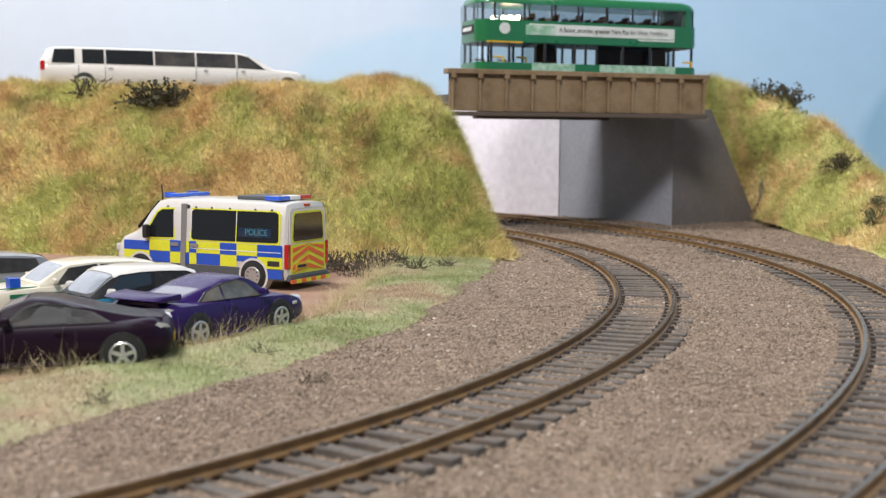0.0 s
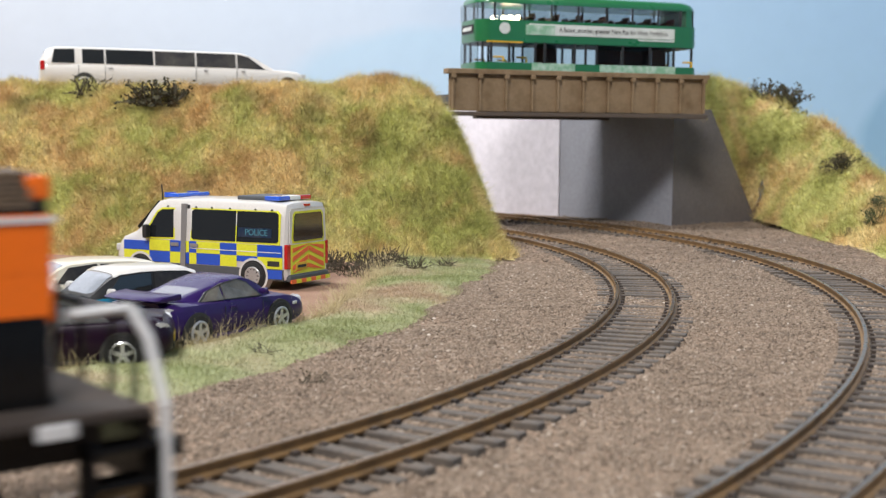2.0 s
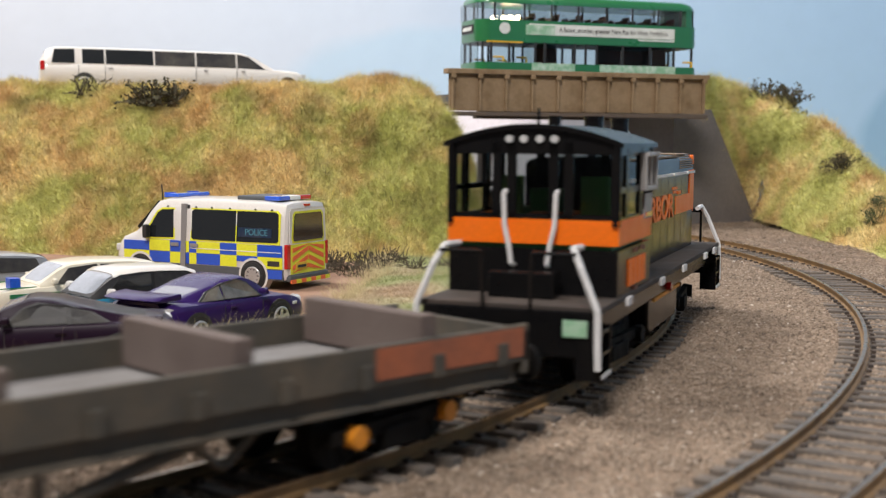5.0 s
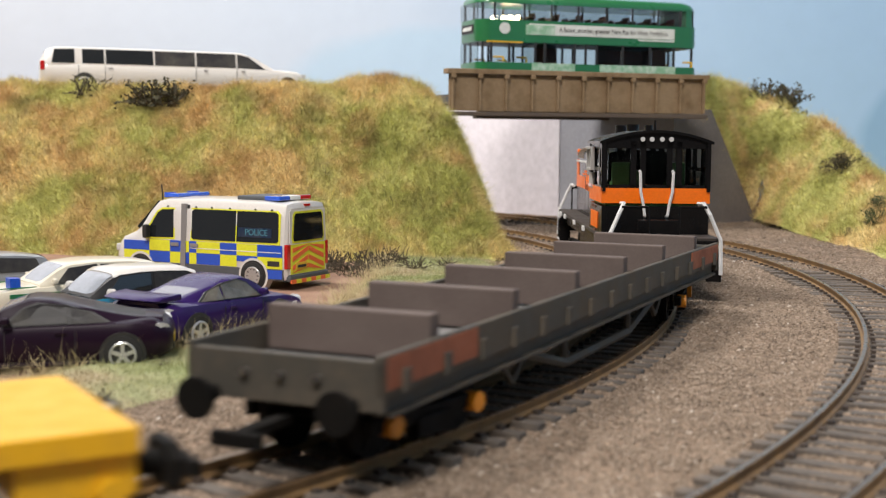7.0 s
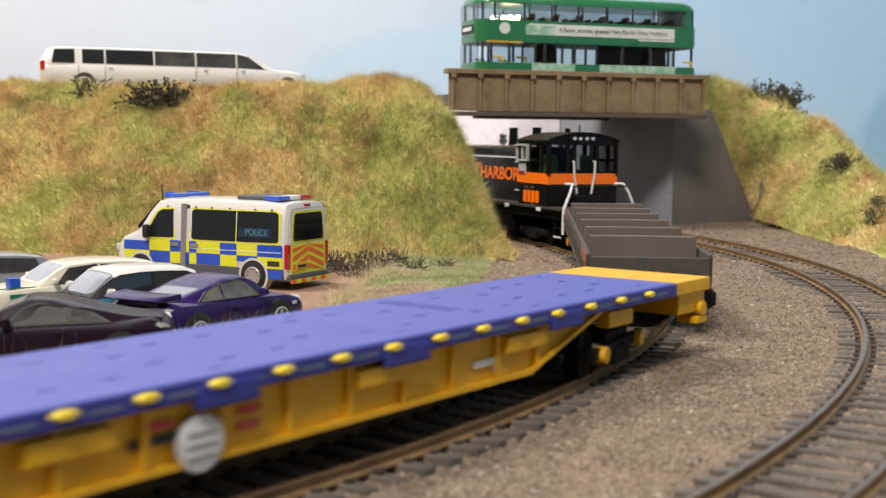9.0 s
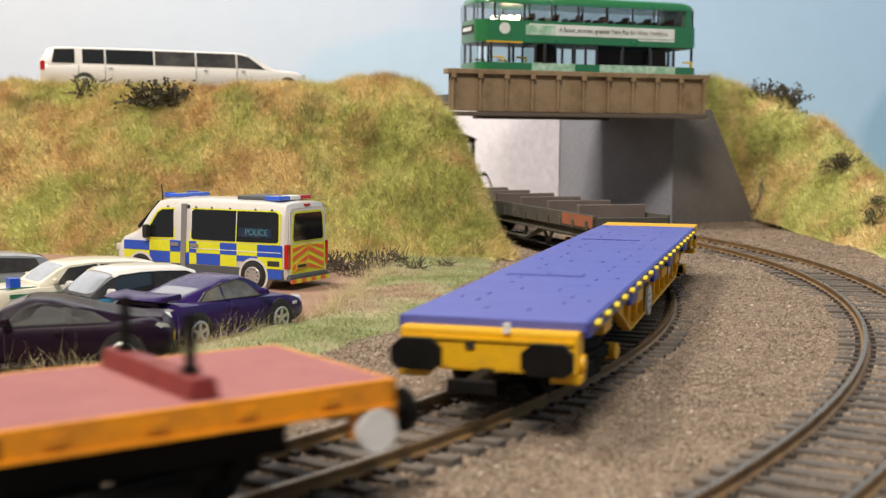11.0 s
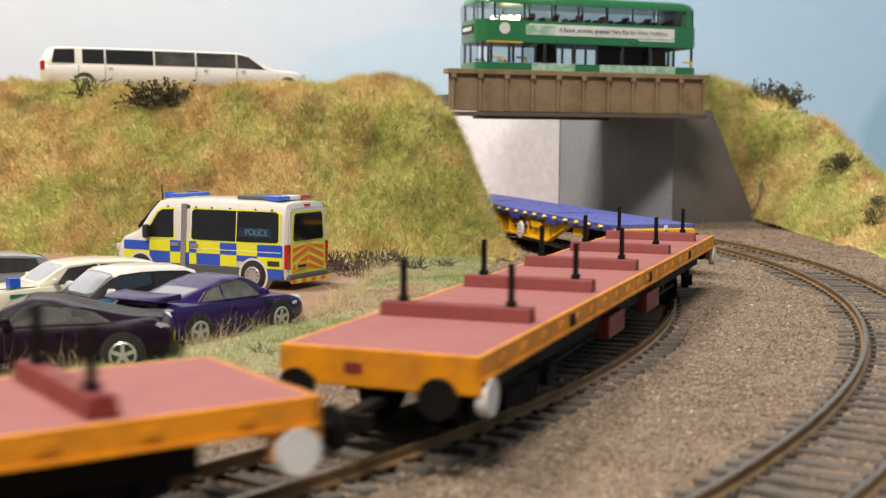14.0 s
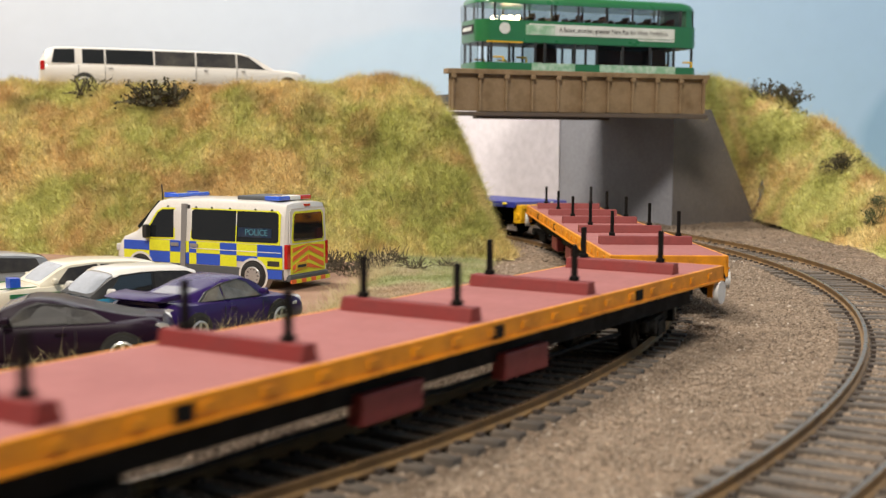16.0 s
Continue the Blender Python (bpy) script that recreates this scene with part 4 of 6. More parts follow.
        wheel = part("handbrake_wheel", s, PT["white"], root, "white slotted handbrake wheel", bevel=0.0002, smooth=True)
        for z in (6.4, 8.0, 9.6):
            box("wheel_slot", (-24, side * 16.35, z), (5.0, 0.3, 0.5), "grey_frame", wheel)
        for x in (90, -90):
            box("yellow_box", (x, side * 13.8, 11.6), (10, 3.0, 3.4), "yellow", root, "yellow equipment box over the bogie", bevel=0.4)
    box("centre_sill", (0, 0, 11.0), (228, 8, 5), "underframe", root)
    return root


def red_wagon():
    L, W, top = 249.0, 33.2, 16.0
    root = thing("flat_wagon", pose(0, 0, 0), "dusty red flat wagon with orange edges and dark stanchions", "wagon", "flat wagons")
    flat_base(root, L, 90, "underframe")
    box("deck", (0, 0, top - 0.8), (L - 1.6, W - 1.6, 1.6), "red_deck", root, "dusty pinkish-red deck", bevel=0.2)
    for side in (-1, 1):
        box("side_rail", (0, side * (W / 2 - 0.5), top - 1.9), (L, 1.0, 3.8), "wagon_orange", root, "weathered orange side rail", bevel=0.25)
        box("rail_lip", (0, side * (W / 2 - 0.1), top - 3.6), (L - 1, 1.2, 0.5), "wagon_orange", root)
        for k in range(20):
            box("rail_pocket", (-114 + 12 * k, side * (W / 2 + 0.12), top - 1.8), (2.6, 0.4, 1.4), "wagon_orange", root, bevel=0.15)
        for x in (-70, 8, 70):
            box("dark_plate", (x, side * (W / 2 + 0.12), top - 1.9), (3.4, 0.4, 2.2), "underframe", root)
        box("solebar", (0, side * 12.5, top - 6.2), (L - 30, 1.6, 4.5), "underframe", root)
        for x in (-40, 40):
            box("brake_box", (x * 0.55, side * 13.6, 6.6), (17, 3, 5.0), "red_bar", root, "dark red equipment box", bevel=0.4)
        rod("brake_rod", [(-70, side * 12, 5), (70, side * 12, 5)], 0.5, "underframe", root)
        for d in (-1, 1):
            cyl("handbrake_wheel", (d * (L / 2 - 3.5), side * (W / 2 - 1.0), top - 6.6), (d * (L / 2 - 3.5), side * (W / 2 + 0.8), top - 6.6), 3.0, "white", root, "white handbrake disc", n=20)
            box("bracket", (d * (L / 2 - 5.5), side * (W / 2 - 1.2), top - 5.4), (2.4, 1.4, 4.6), "wagon_orange", root)
    for d in (-1, 1):
        box("headstock", (d * (L / 2 - 0.6), 0, top - 3.0), (1.2, W, 6.0), "wagon_orange", root, "orange end beam", bevel=0.3)
        box("end_slot", (d * (L / 2 + 0.05), 4, top - 3.0), (0.3, 3.0, 1.6), "red_bar", root)
        buffers(root, d * L / 2, 10.2)
    for k in range(5):
        x = -88.5 + 46.5 * k
        s = Shape().prism([((x - 2.2) * K, (top - 0.1) * K), ((x + 2.2) * K, (top - 0.1) * K), ((x + 1.5) * K, (top + 2.6) * K), ((x - 1.5) * K, (top + 2.6) * K)], -14.2 * K, 14.2 * K)
        b = part("bolster", s, PT["red_bar"], root, "dark red cross bolster", bevel=0.0003)
        for side in (-1, 1):
            s = Shape().box(mm((x, side * 10.2, top + 5.4)), mm((1.3, 1.0, 9.6))).box(mm((x, side * 10.2, top + 3.0)), mm((1.9, 1.6, 1.2)))
            part("stanchion", s, PT["underframe"], b, "upright dark stanchion", bevel=0.0002)
    box("centre_sill", (0, 0, 10.5), (220, 8, 5), "underframe", root)
    return root

TRAIN = [(locomotive(), 0.040, 33.35), (dark_wagon(), 0.078, 7.55), (blue_wagon(), 0.092, -26.3)]
first_red = red_wagon()
TRAIN += [(first_red, 0.090, -63.85)]
TRAIN += [(red_wagon(), 0.090, -98.7)]


# ---- road vehicles (x forward, millimetres) ----
def car_wheel(root, x, y, r, w=3.4, material="rim", spokes=5):
    d = 1 if y > 0 else -1
    wheel = part("wheel", Shape().cyl(mm((x, y - d * w, r)), mm((x, y, r)), r * K, 24), PT["tyre"], root, bevel=0.00025, smooth=True)
    s = Shape().cyl(mm((x, y - d * 0.4, r)), mm((x, y + d * 0.05, r)), r * 0.70 * K, 24)
    rimdark = part("wheel_dish", s, PT["trim"], wheel)
    s = Shape().cyl(mm((x, y, r)), mm((x, y + d * 0.35, r)), r * 0.17 * K, 10)
    n = 20
    ring = []
    for k in range(n + 1):
        a = 2 * math.pi * k / n
        ring.append(mm((x + math.cos(a) * r * 0.64, y + d * 0.15, r + math.sin(a) * r * 0.64)))
    s.tube(ring, r * 0.075 * K, 6)
    for k in range(spokes):
        a = 2 * math.pi * k / spokes + 0.3
        s.box(mm((x + math.cos(a) * r * 0.38, y + d * 0.18, r + math.sin(a) * r * 0.38)), mm((r * 0.52, 0.3, r * 0.20)), 0.0, -a)
    part("rim", s, PT[material], wheel, "silver spoked rim")
    return wheel


def lerp_station(stations, x):
    xs = [s[0] for s in stations]
    return [float(np.interp(x, xs, [s[k] for s in stations])) for k in range(1, len(stations[0]))]


def body_ring(x, hw, zl, zs, zt):
    half = [(0.0, zl), (hw * 0.86, zl), (hw * 0.97, zl + 0.18 * (zs - zl)), (hw, zl + 0.5 * (zs - zl)), (hw * 0.985, zl + 0.85 * (zs - zl)),
            (hw * 0.93, zs), (hw * 0.80, zs + 0.55 * (zt - zs)), (hw * 0.45, zs + 0.9 * (zt - zs)), (0.0, zt)]
    return [mm((x, y, z)) for y, z in half] + [mm((x, -y, z)) for y, z in half[-2:0:-1]]


def cabin_ring(x, hb, ht, zb, zr):
    half = [(0.0, zb - 0.5), (hb, zb - 0.5), (hb, zb), (hb + (ht - hb) * 0.69, zb + (zr - zb) * 0.62), (ht, zb + (zr - zb) * 0.90), (ht * 0.86, zb + (zr - zb) * 0.975), (ht * 0.5, zr), (0.0, zr)]
    return [mm((x, y, z)) for y, z in half] + [mm((x, -y, z)) for y, z in half[-2:0:-1]]


def dense(stations, step=1.6):
    x0, x1 = stations[0][0], stations[-1][0]
    n = max(4, int((x1 - x0) / step))
    xs = sorted(set([x0 + (x1 - x0) * k / n for k in range(n + 1)] + [s[0] for s in stations]))
    out = []
    for x in xs:
        v = [0.0] * (len(stations[0]) - 1)
        for o, w in ((-1.2, 0.25), (0.0, 0.5), (1.2, 0.25)):
            q = lerp_station(stations, min(x1, max(x0, x + o)))
            v = [a + w * b for a, b in zip(v, q)]
        out.append((x, *v))
    return out


def side_pane(name, cabin, poly, side, material, parent, proud=0.30):
    """A pane on a cabin's side: corners as (x, share of the height)."""
    outer, inner = [], []
    for x, f in poly:
        hb, ht, zb, zr = lerp_station(cabin, x)
        y = hb + (ht - hb) * min(1.0, f / 0.90)
        z = zb + (zr - zb) * f
        outer.append(mm((x, side * (y + proud), z)))
        inner.append(mm((x, side * (y - 0.3), z)))
    return part(name, Shape().loft([inner, outer]), PT[material], parent)


def top_pane(name, cabin, x0, x1, spread, material, parent, proud=0.16, steps=6):
    """A windscreen or rear window that lies on a cabin's sloping end."""
    rows = []
    for k in range(steps + 1):
        x = x0 + (x1 - x0) * k / steps
        hb, ht, zb, zr = lerp_station(cabin, x)
        w = ht * spread
        rows.append([mm((x, -w, zr + proud - 0.25)), mm((x, -w * 0.55, zr + proud)), mm((x, w * 0.55, zr + proud)), mm((x, w, zr + proud - 0.25)), mm((x, w, zr - 0.8)), mm((x, -w, zr - 0.8))])
    return part(name, Shape().loft(rows), PT[material], parent, smooth=True)


def model_car(name, m, label, body, cabin, paintwork, roof, wheels, windows, screens, r=4.0, rim="rim", spokes=5, group="parked cars"):
    root = thing(name, m, label, "car", group)
    shell = part("body", Shape().loft([body_ring(*s) for s in dense(body)]), PT[paintwork], root, smooth=True)
    top = part("cabin", Shape().loft([cabin_ring(*s) for s in dense(cabin)]), PT[roof], root, "" if roof == paintwork else "contrasting painted roof", smooth=True)
    for side in (-1, 1):
        for nm, poly, mat in windows:
            side_pane(nm, cabin, poly, side, mat, root)
        for x in wheels:
            hw, zl, zs, zt = lerp_station(body, x)
            s = Shape().cyl(mm((x, side * (hw - 2.5), r)), mm((x, side * (hw + 0.10), r)), (r + 0.75) * K, 26)
            part("wheel_arch", s, PT["trim"], root)
            car_wheel(root, x, side * (hw + 0.35), r, material=rim, spokes=spokes)
    for nm, x0, x1, spread, mat in screens:
        top_pane(nm, cabin, x0, x1, spread, mat, root)
    return root


CAR_Z = 0.0008 - PARK_DROP
COUPE_BODY = [(-26.6, 7.5, 5.2, 8.0, 8.6), (-25.6, 9.6, 3.6, 9.8, 10.6), (-22.5, 11.2, 2.6, 10.9, 12.2), (-18, 11.9, 2.2, 10.9, 11.8), (-8, 11.6, 2.0, 10.7, 11.4), (2, 11.2, 2.0, 10.4, 11.2),
              (12, 11.3, 2.0, 10.2, 10.8), (19, 11.5, 2.2, 9.8, 10.4), (25, 10.8, 2.8, 8.4, 9.0), (28.5, 8.6, 3.6, 6.2, 6.8), (29.3, 7.0, 4.2, 5.4, 5.8)]
COUPE_CABIN = [(-24.4, 7.5, 6.6, 10.6, 11.8), (-19, 8.8, 7.0, 10.8, 12.0), (-15, 9.6, 7.4, 10.8, 12.7), (-7, 10.2, 7.8, 10.6, 14.5), (-1, 10.2, 7.9, 10.4, 16.0), (4, 10.1, 7.8, 10.2, 16.4), (9.4, 9.9, 7.9, 10.1, 14.4), (14.5, 9.4, 8.4, 10.0, 10.4)]


def coupe(m, label, colour, spoiler):
    side_glass, rear_glass = ("tan_pane", "lilac_pane") if spoiler else ("pane", "pane")
    root = model_car("car", m, label, COUPE_BODY, COUPE_CABIN, colour, colour, (-16.0, 15.2),
                     [("window_surround", [(-13.6, 0.16), (-8, 0.10), (9.4, 0.10), (8.2, 0.38), (5.2, 0.74), (2.0, 0.90), (-4.0, 0.93), (-9.5, 0.84)], "trim")],
                     [("rear_window", -20.5, -9.5, 0.80, rear_glass), ("windscreen", 5.0, 13.2, 0.84, "lilac_pane")], r=4.25)
    for side in (-1, 1):
        side_pane("door_window", COUPE_CABIN, [(-4.4, 0.15), (8.6, 0.15), (7.6, 0.36), (4.8, 0.70), (1.6, 0.85), (-4.2, 0.88)], side, side_glass, root, 0.42)
        side_pane("quarter_window", COUPE_CABIN, [(-12.4, 0.20), (-8, 0.15), (-5.2, 0.15), (-5.0, 0.87), (-9.0, 0.79)], side, side_glass, root, 0.42)
        lens = [(-26.0, 7.2), (-25.4, 8.6), (-24.0, 9.9), (-22.2, 10.55)]
        part("tail_light", Shape().loft([[mm((x, side * y, z)) for z in (zl, zh)] + [mm((x + 0.8, side * (y - 0.9), z)) for z in (zh, zl)] for (x, y), zl, zh in zip(lens, (7.4, 7.2, 7.3, 7.8), (9.0, 9.4, 9.5, 9.2))]), PT["red_lens"], root, "red wrap-round tail light", smooth=True)
        part("indicator", Shape().loft([[mm((x, side * y, z)) for z in (zl, zh)] + [mm((x + 0.8, side * (y - 0.9), z)) for z in (zh, zl)] for (x, y), zl, zh in zip(lens, (9.1, 9.5, 9.6, 9.3), (9.7, 10.5, 10.9, 10.2))]), PT["clear_lens"], root, "clear indicator lens", smooth=True)
        part("headlight", Shape().cyl(mm((25.0, side * 7.6, 7.6)), mm((26.6, side * 7.8, 7.3)), 1.7 * K, 14), PT["clear_lens"], root, smooth=True)
        part("side_repeater", Shape().box(mm((21.6, side * 11.2, 7.6)), mm((2.0, 0.5, 0.8)), side * -0.2), PT["clear_lens"], root, bevel=0.0002)
        s = Shape().loft([[mm((8.4 + dx * q, side * (10.2 + o), 12.0 + dz * q)) for dx, dz in ((-1.0, -0.6), (1.0, -0.8), (1.3, 0.1), (0.6, 0.9), (-0.8, 0.9), (-1.2, 0.2))] for o, q in ((0.0, 0.45), (0.8, 0.9), (2.0, 1.0), (2.6, 0.6))])
        part("door_mirror", s, PT[colour], root, smooth=True)
        box("door_handle", (-3.0, side * 11.5, 9.2), (2.4, 0.4, 0.6), colour, root, bevel=0.1)
        s = Shape().box(mm((-6.0, side * 11.52, 6.2)), mm((0.15, 0.12, 7.0))).box(mm((8.6, side * 11.25, 6.2)), mm((0.15, 0.12, 7.0))).box(mm((1.2, side * 11.4, 2.9)), mm((15, 0.12, 0.15)))
        part("door_gap", s, PT["trim"], root)
        part("side_sill", Shape().loft([[mm((x, side * y, z)) for y, z in ((10.6, 1.9), (11.9, 2.0), (11.9, 2.8), (10.8, 3.1))] for x in (-10.5, 10)]), PT[colour], root, bevel=0.0003)
    box("rear_bumper_slot", (-26.3, 0, 5.0), (1.0, 12, 1.0), "trim", root)
    box("number_plate", (-26.7, 0, 6.6), (0.4, 7.0, 1.6), "plate", root)
    if spoiler:
        s = Shape().loft([[mm((x - q, y, z)) for x, z in ((-28.4, 12.9), (-26.0, 13.6), (-20.5, 14.0), (-20.5, 12.4), (-26.5, 12.2))] for y, q in ((-9.2, -1.6), (-7.5, -0.4), (-3, 0.0), (3, 0.0), (7.5, -0.4), (9.2, -1.6))])
        part("spoiler", s, PT[colour], root, "raised rear wing", bevel=0.0004, smooth=True)
    return root


coupe(pose(-0.0874, 0.2726, CAR_Z, 0, 0, 191), "dark aubergine sports coupe parked on the car park", "aubergine", False)
coupe(pose(-0.0606, 0.3146, CAR_Z, 0, 0, 58), "glossy purple sports coupe with rear spoiler, parked", "purple", True)
coupe(pose(-0.1384, 0.2945, CAR_Z, 0, 0, 190), "dark navy coupe parked beside the aubergine car", "navy", False)

HATCH_BODY = [(-24, 9.0, 4.0, 10.0, 10.6), (-22.5, 10.6, 2.6, 11.2, 11.8), (-14, 11.0, 2.2, 11.4, 12.0), (0, 11.1, 2.2, 11.2, 11.8), (10, 11.1, 2.2, 11.0, 11.8), (18, 10.8, 2.4, 10.2, 11.2), (22.5, 9.8, 3.0, 8.2, 9.2), (24, 8.2, 3.8, 6.6, 7.4)]
HATCH_CABIN = [(-23, 9.6, 8.6, 11.2, 12.4), (-20.5, 9.9, 8.4, 11.4, 17.2), (-17, 10.1, 8.6, 11.4, 18.3), (-4, 10.3, 8.8, 11.3, 18.8), (4, 10.2, 8.7, 11.2, 18.4), (7.5, 10.1, 8.6, 11.1, 16.4), (13.5, 9.8, 9.0, 11.0, 11.5)]
hatch = model_car("car", pose(-0.0868, 0.3251, CAR_Z, 0, 0, 223) @ Matrix.Scale(0.90, 4), "teal small hatchback with white roof and mirrors", HATCH_BODY, HATCH_CABIN, "teal", "trim", (-14.8, 15.0),
                  [("door_window", [(-6, 0.10), (8.5, 0.10), (4.0, 0.80), (-6, 0.84)], "glass"), ("quarter_window", [(-19, 0.10), (-7, 0.10), (-7, 0.84), (-18.5, 0.84)], "pane")],
                  [("windscreen", 5.2, 12.6, 0.90, "pale_pane")], r=3.9)
s = Shape().loft([[mm((x, y, z)) for y, z in ((-ht * 1.02, zz - 0.9), (-ht * 0.9, zz + 0.1), (-ht * 0.5, zz + 0.45), (0, zz + 0.55), (ht * 0.5, zz + 0.45), (ht * 0.9, zz + 0.1), (ht * 1.02, zz - 0.9))]
                  for x, ht, zz in ((-22.0, 8.4, 16.9), (-18, 8.8, 18.2), (-10, 8.9, 18.7), (-3, 8.9, 18.8), (3.5, 8.8, 18.4), (5.6, 8.6, 17.6))])
part("roof", s, PT["car_white"], hatch, "white painted roof panel", smooth=True)
for side in (-1, 1):
    part("door_mirror", Shape().loft([[mm((8.5 + dx, side * (11.4 + dy), 13.0 + dz)) for dx, dz in ((-0.9 * k, -1.1 * k), (0.9 * k, -1.1 * k), (1.2 * k, 0.2), (0.7 * k, 1.1 * k), (-0.7 * k, 1.1 * k), (-1.2 * k, 0.2))] for dy, k in ((0, 0.7), (0.6, 1.0), (2.2, 1.0), (2.8, 0.6))]), PT["car_white"], hatch, "white door mirror", smooth=True)
    part("headlight", Shape().cyl(mm((21.4, side * 7.0, 9.6)), mm((22.9, side * 7.2, 9.2)), 2.0 * K, 16), PT["clear_lens"], hatch, "chromed round headlight", smooth=True)
    box("bonnet_stripe", (17, side * 3.5, 11.75), (9, 1.4, 0.2), "trim", hatch)
rod("steering_wheel", [(7.5 + 0.4 * math.sin(k), 4.5 + 1.5 * math.cos(k), 12.8 + 1.5 * math.sin(k)) for k in [i * 0.7 for i in range(10)]], 0.2, "trim", hatch)

ESTATE_BODY = [(-28, 8.8, 4.2, 10.2, 11.0), (-26, 10.4, 2.8, 11.2, 11.8), (-10, 10.8, 2.4, 11.2, 11.8), (8, 10.8, 2.4, 11.0, 11.6), (20, 10.6, 2.6, 10.6, 11.2), (26, 10.0, 3.2, 9.6, 10.4), (28, 9.0, 4.2, 8.4, 9.0)]
ESTATE_CABIN = [(-27, 9.4, 8.0, 11.2, 13.0), (-23.5, 9.7, 8.0, 11.3, 16.4), (-15, 9.9, 8.3, 11.3, 17.5), (-4, 10.0, 8.4, 11.2, 17.8), (4, 9.9, 8.2, 11.1, 17.2), (7, 9.8, 8.2, 11.1, 15.8), (13, 9.5, 8.8, 11.0, 11.5)]


def estate(m, label, colour, stripe):
    root = model_car("car", m, label, ESTATE_BODY, ESTATE_CABIN, colour, colour, (-16.5, 16.5),
                     [("door_window", [(-5, 0.12), (8.0, 0.12), (4.0, 0.80), (-4.5, 0.84)], "pane"), ("rear_side_window", [(-22, 0.12), (-6, 0.12), (-5.6, 0.84), (-20.5, 0.82)], "pane")],
                     [("windscreen", 5.0, 12.2, 0.86, "pale_pane"), ("rear_window", -26.2, -23.8, 0.8, "pane")], r=3.9, spokes=8)
    for side in (-1, 1):
        part("headlight", Shape().cyl(mm((26.6, side * 7.2, 7.2)), mm((28.2, side * 7.2, 7.2)), 1.7 * K, 14), PT["clear_lens"], root, smooth=True)
        part("door_mirror", Shape().box(mm((9, side * 11.2, 12.6)), mm((1.4, 2.2, 1.6))), PT[colour], root, bevel=0.0005)
        if stripe:
            box("side_stripe", (2, side * 10.85, 9.0), (40, 0.25, 1.2), "bus_green", root, "dark green side stripe")
            box("bonnet_stripe", (20, side * 8.6, 11.1), (13, 0.7, 0.3), "bus_green", root)
    box("front_bumper", (28.6, 0, 4.8), (1.2, 20, 1.6), "steel", root, bevel=0.4)
    return root


cream = estate(pose(-0.1055, 0.3467, CAR_Z, 0, 0, 218) @ Matrix.Scale(0.95, 4), "cream vintage saloon with green side stripe, parked", "cream", True)
silver = estate(pose(-0.1420, 0.3600, CAR_Z, 0, 0, 218) @ Matrix.Scale(0.95, 4), "silver grey saloon parked by the embankment", "silver", False)
box("bonnet_box", (19.5, 6.5, 12.2), (3.0, 4.0, 3.4), "police_blue", cream, "small blue block on the bonnet", bevel=0.2)

# ---- police van ----
VAN_HW = 13.0


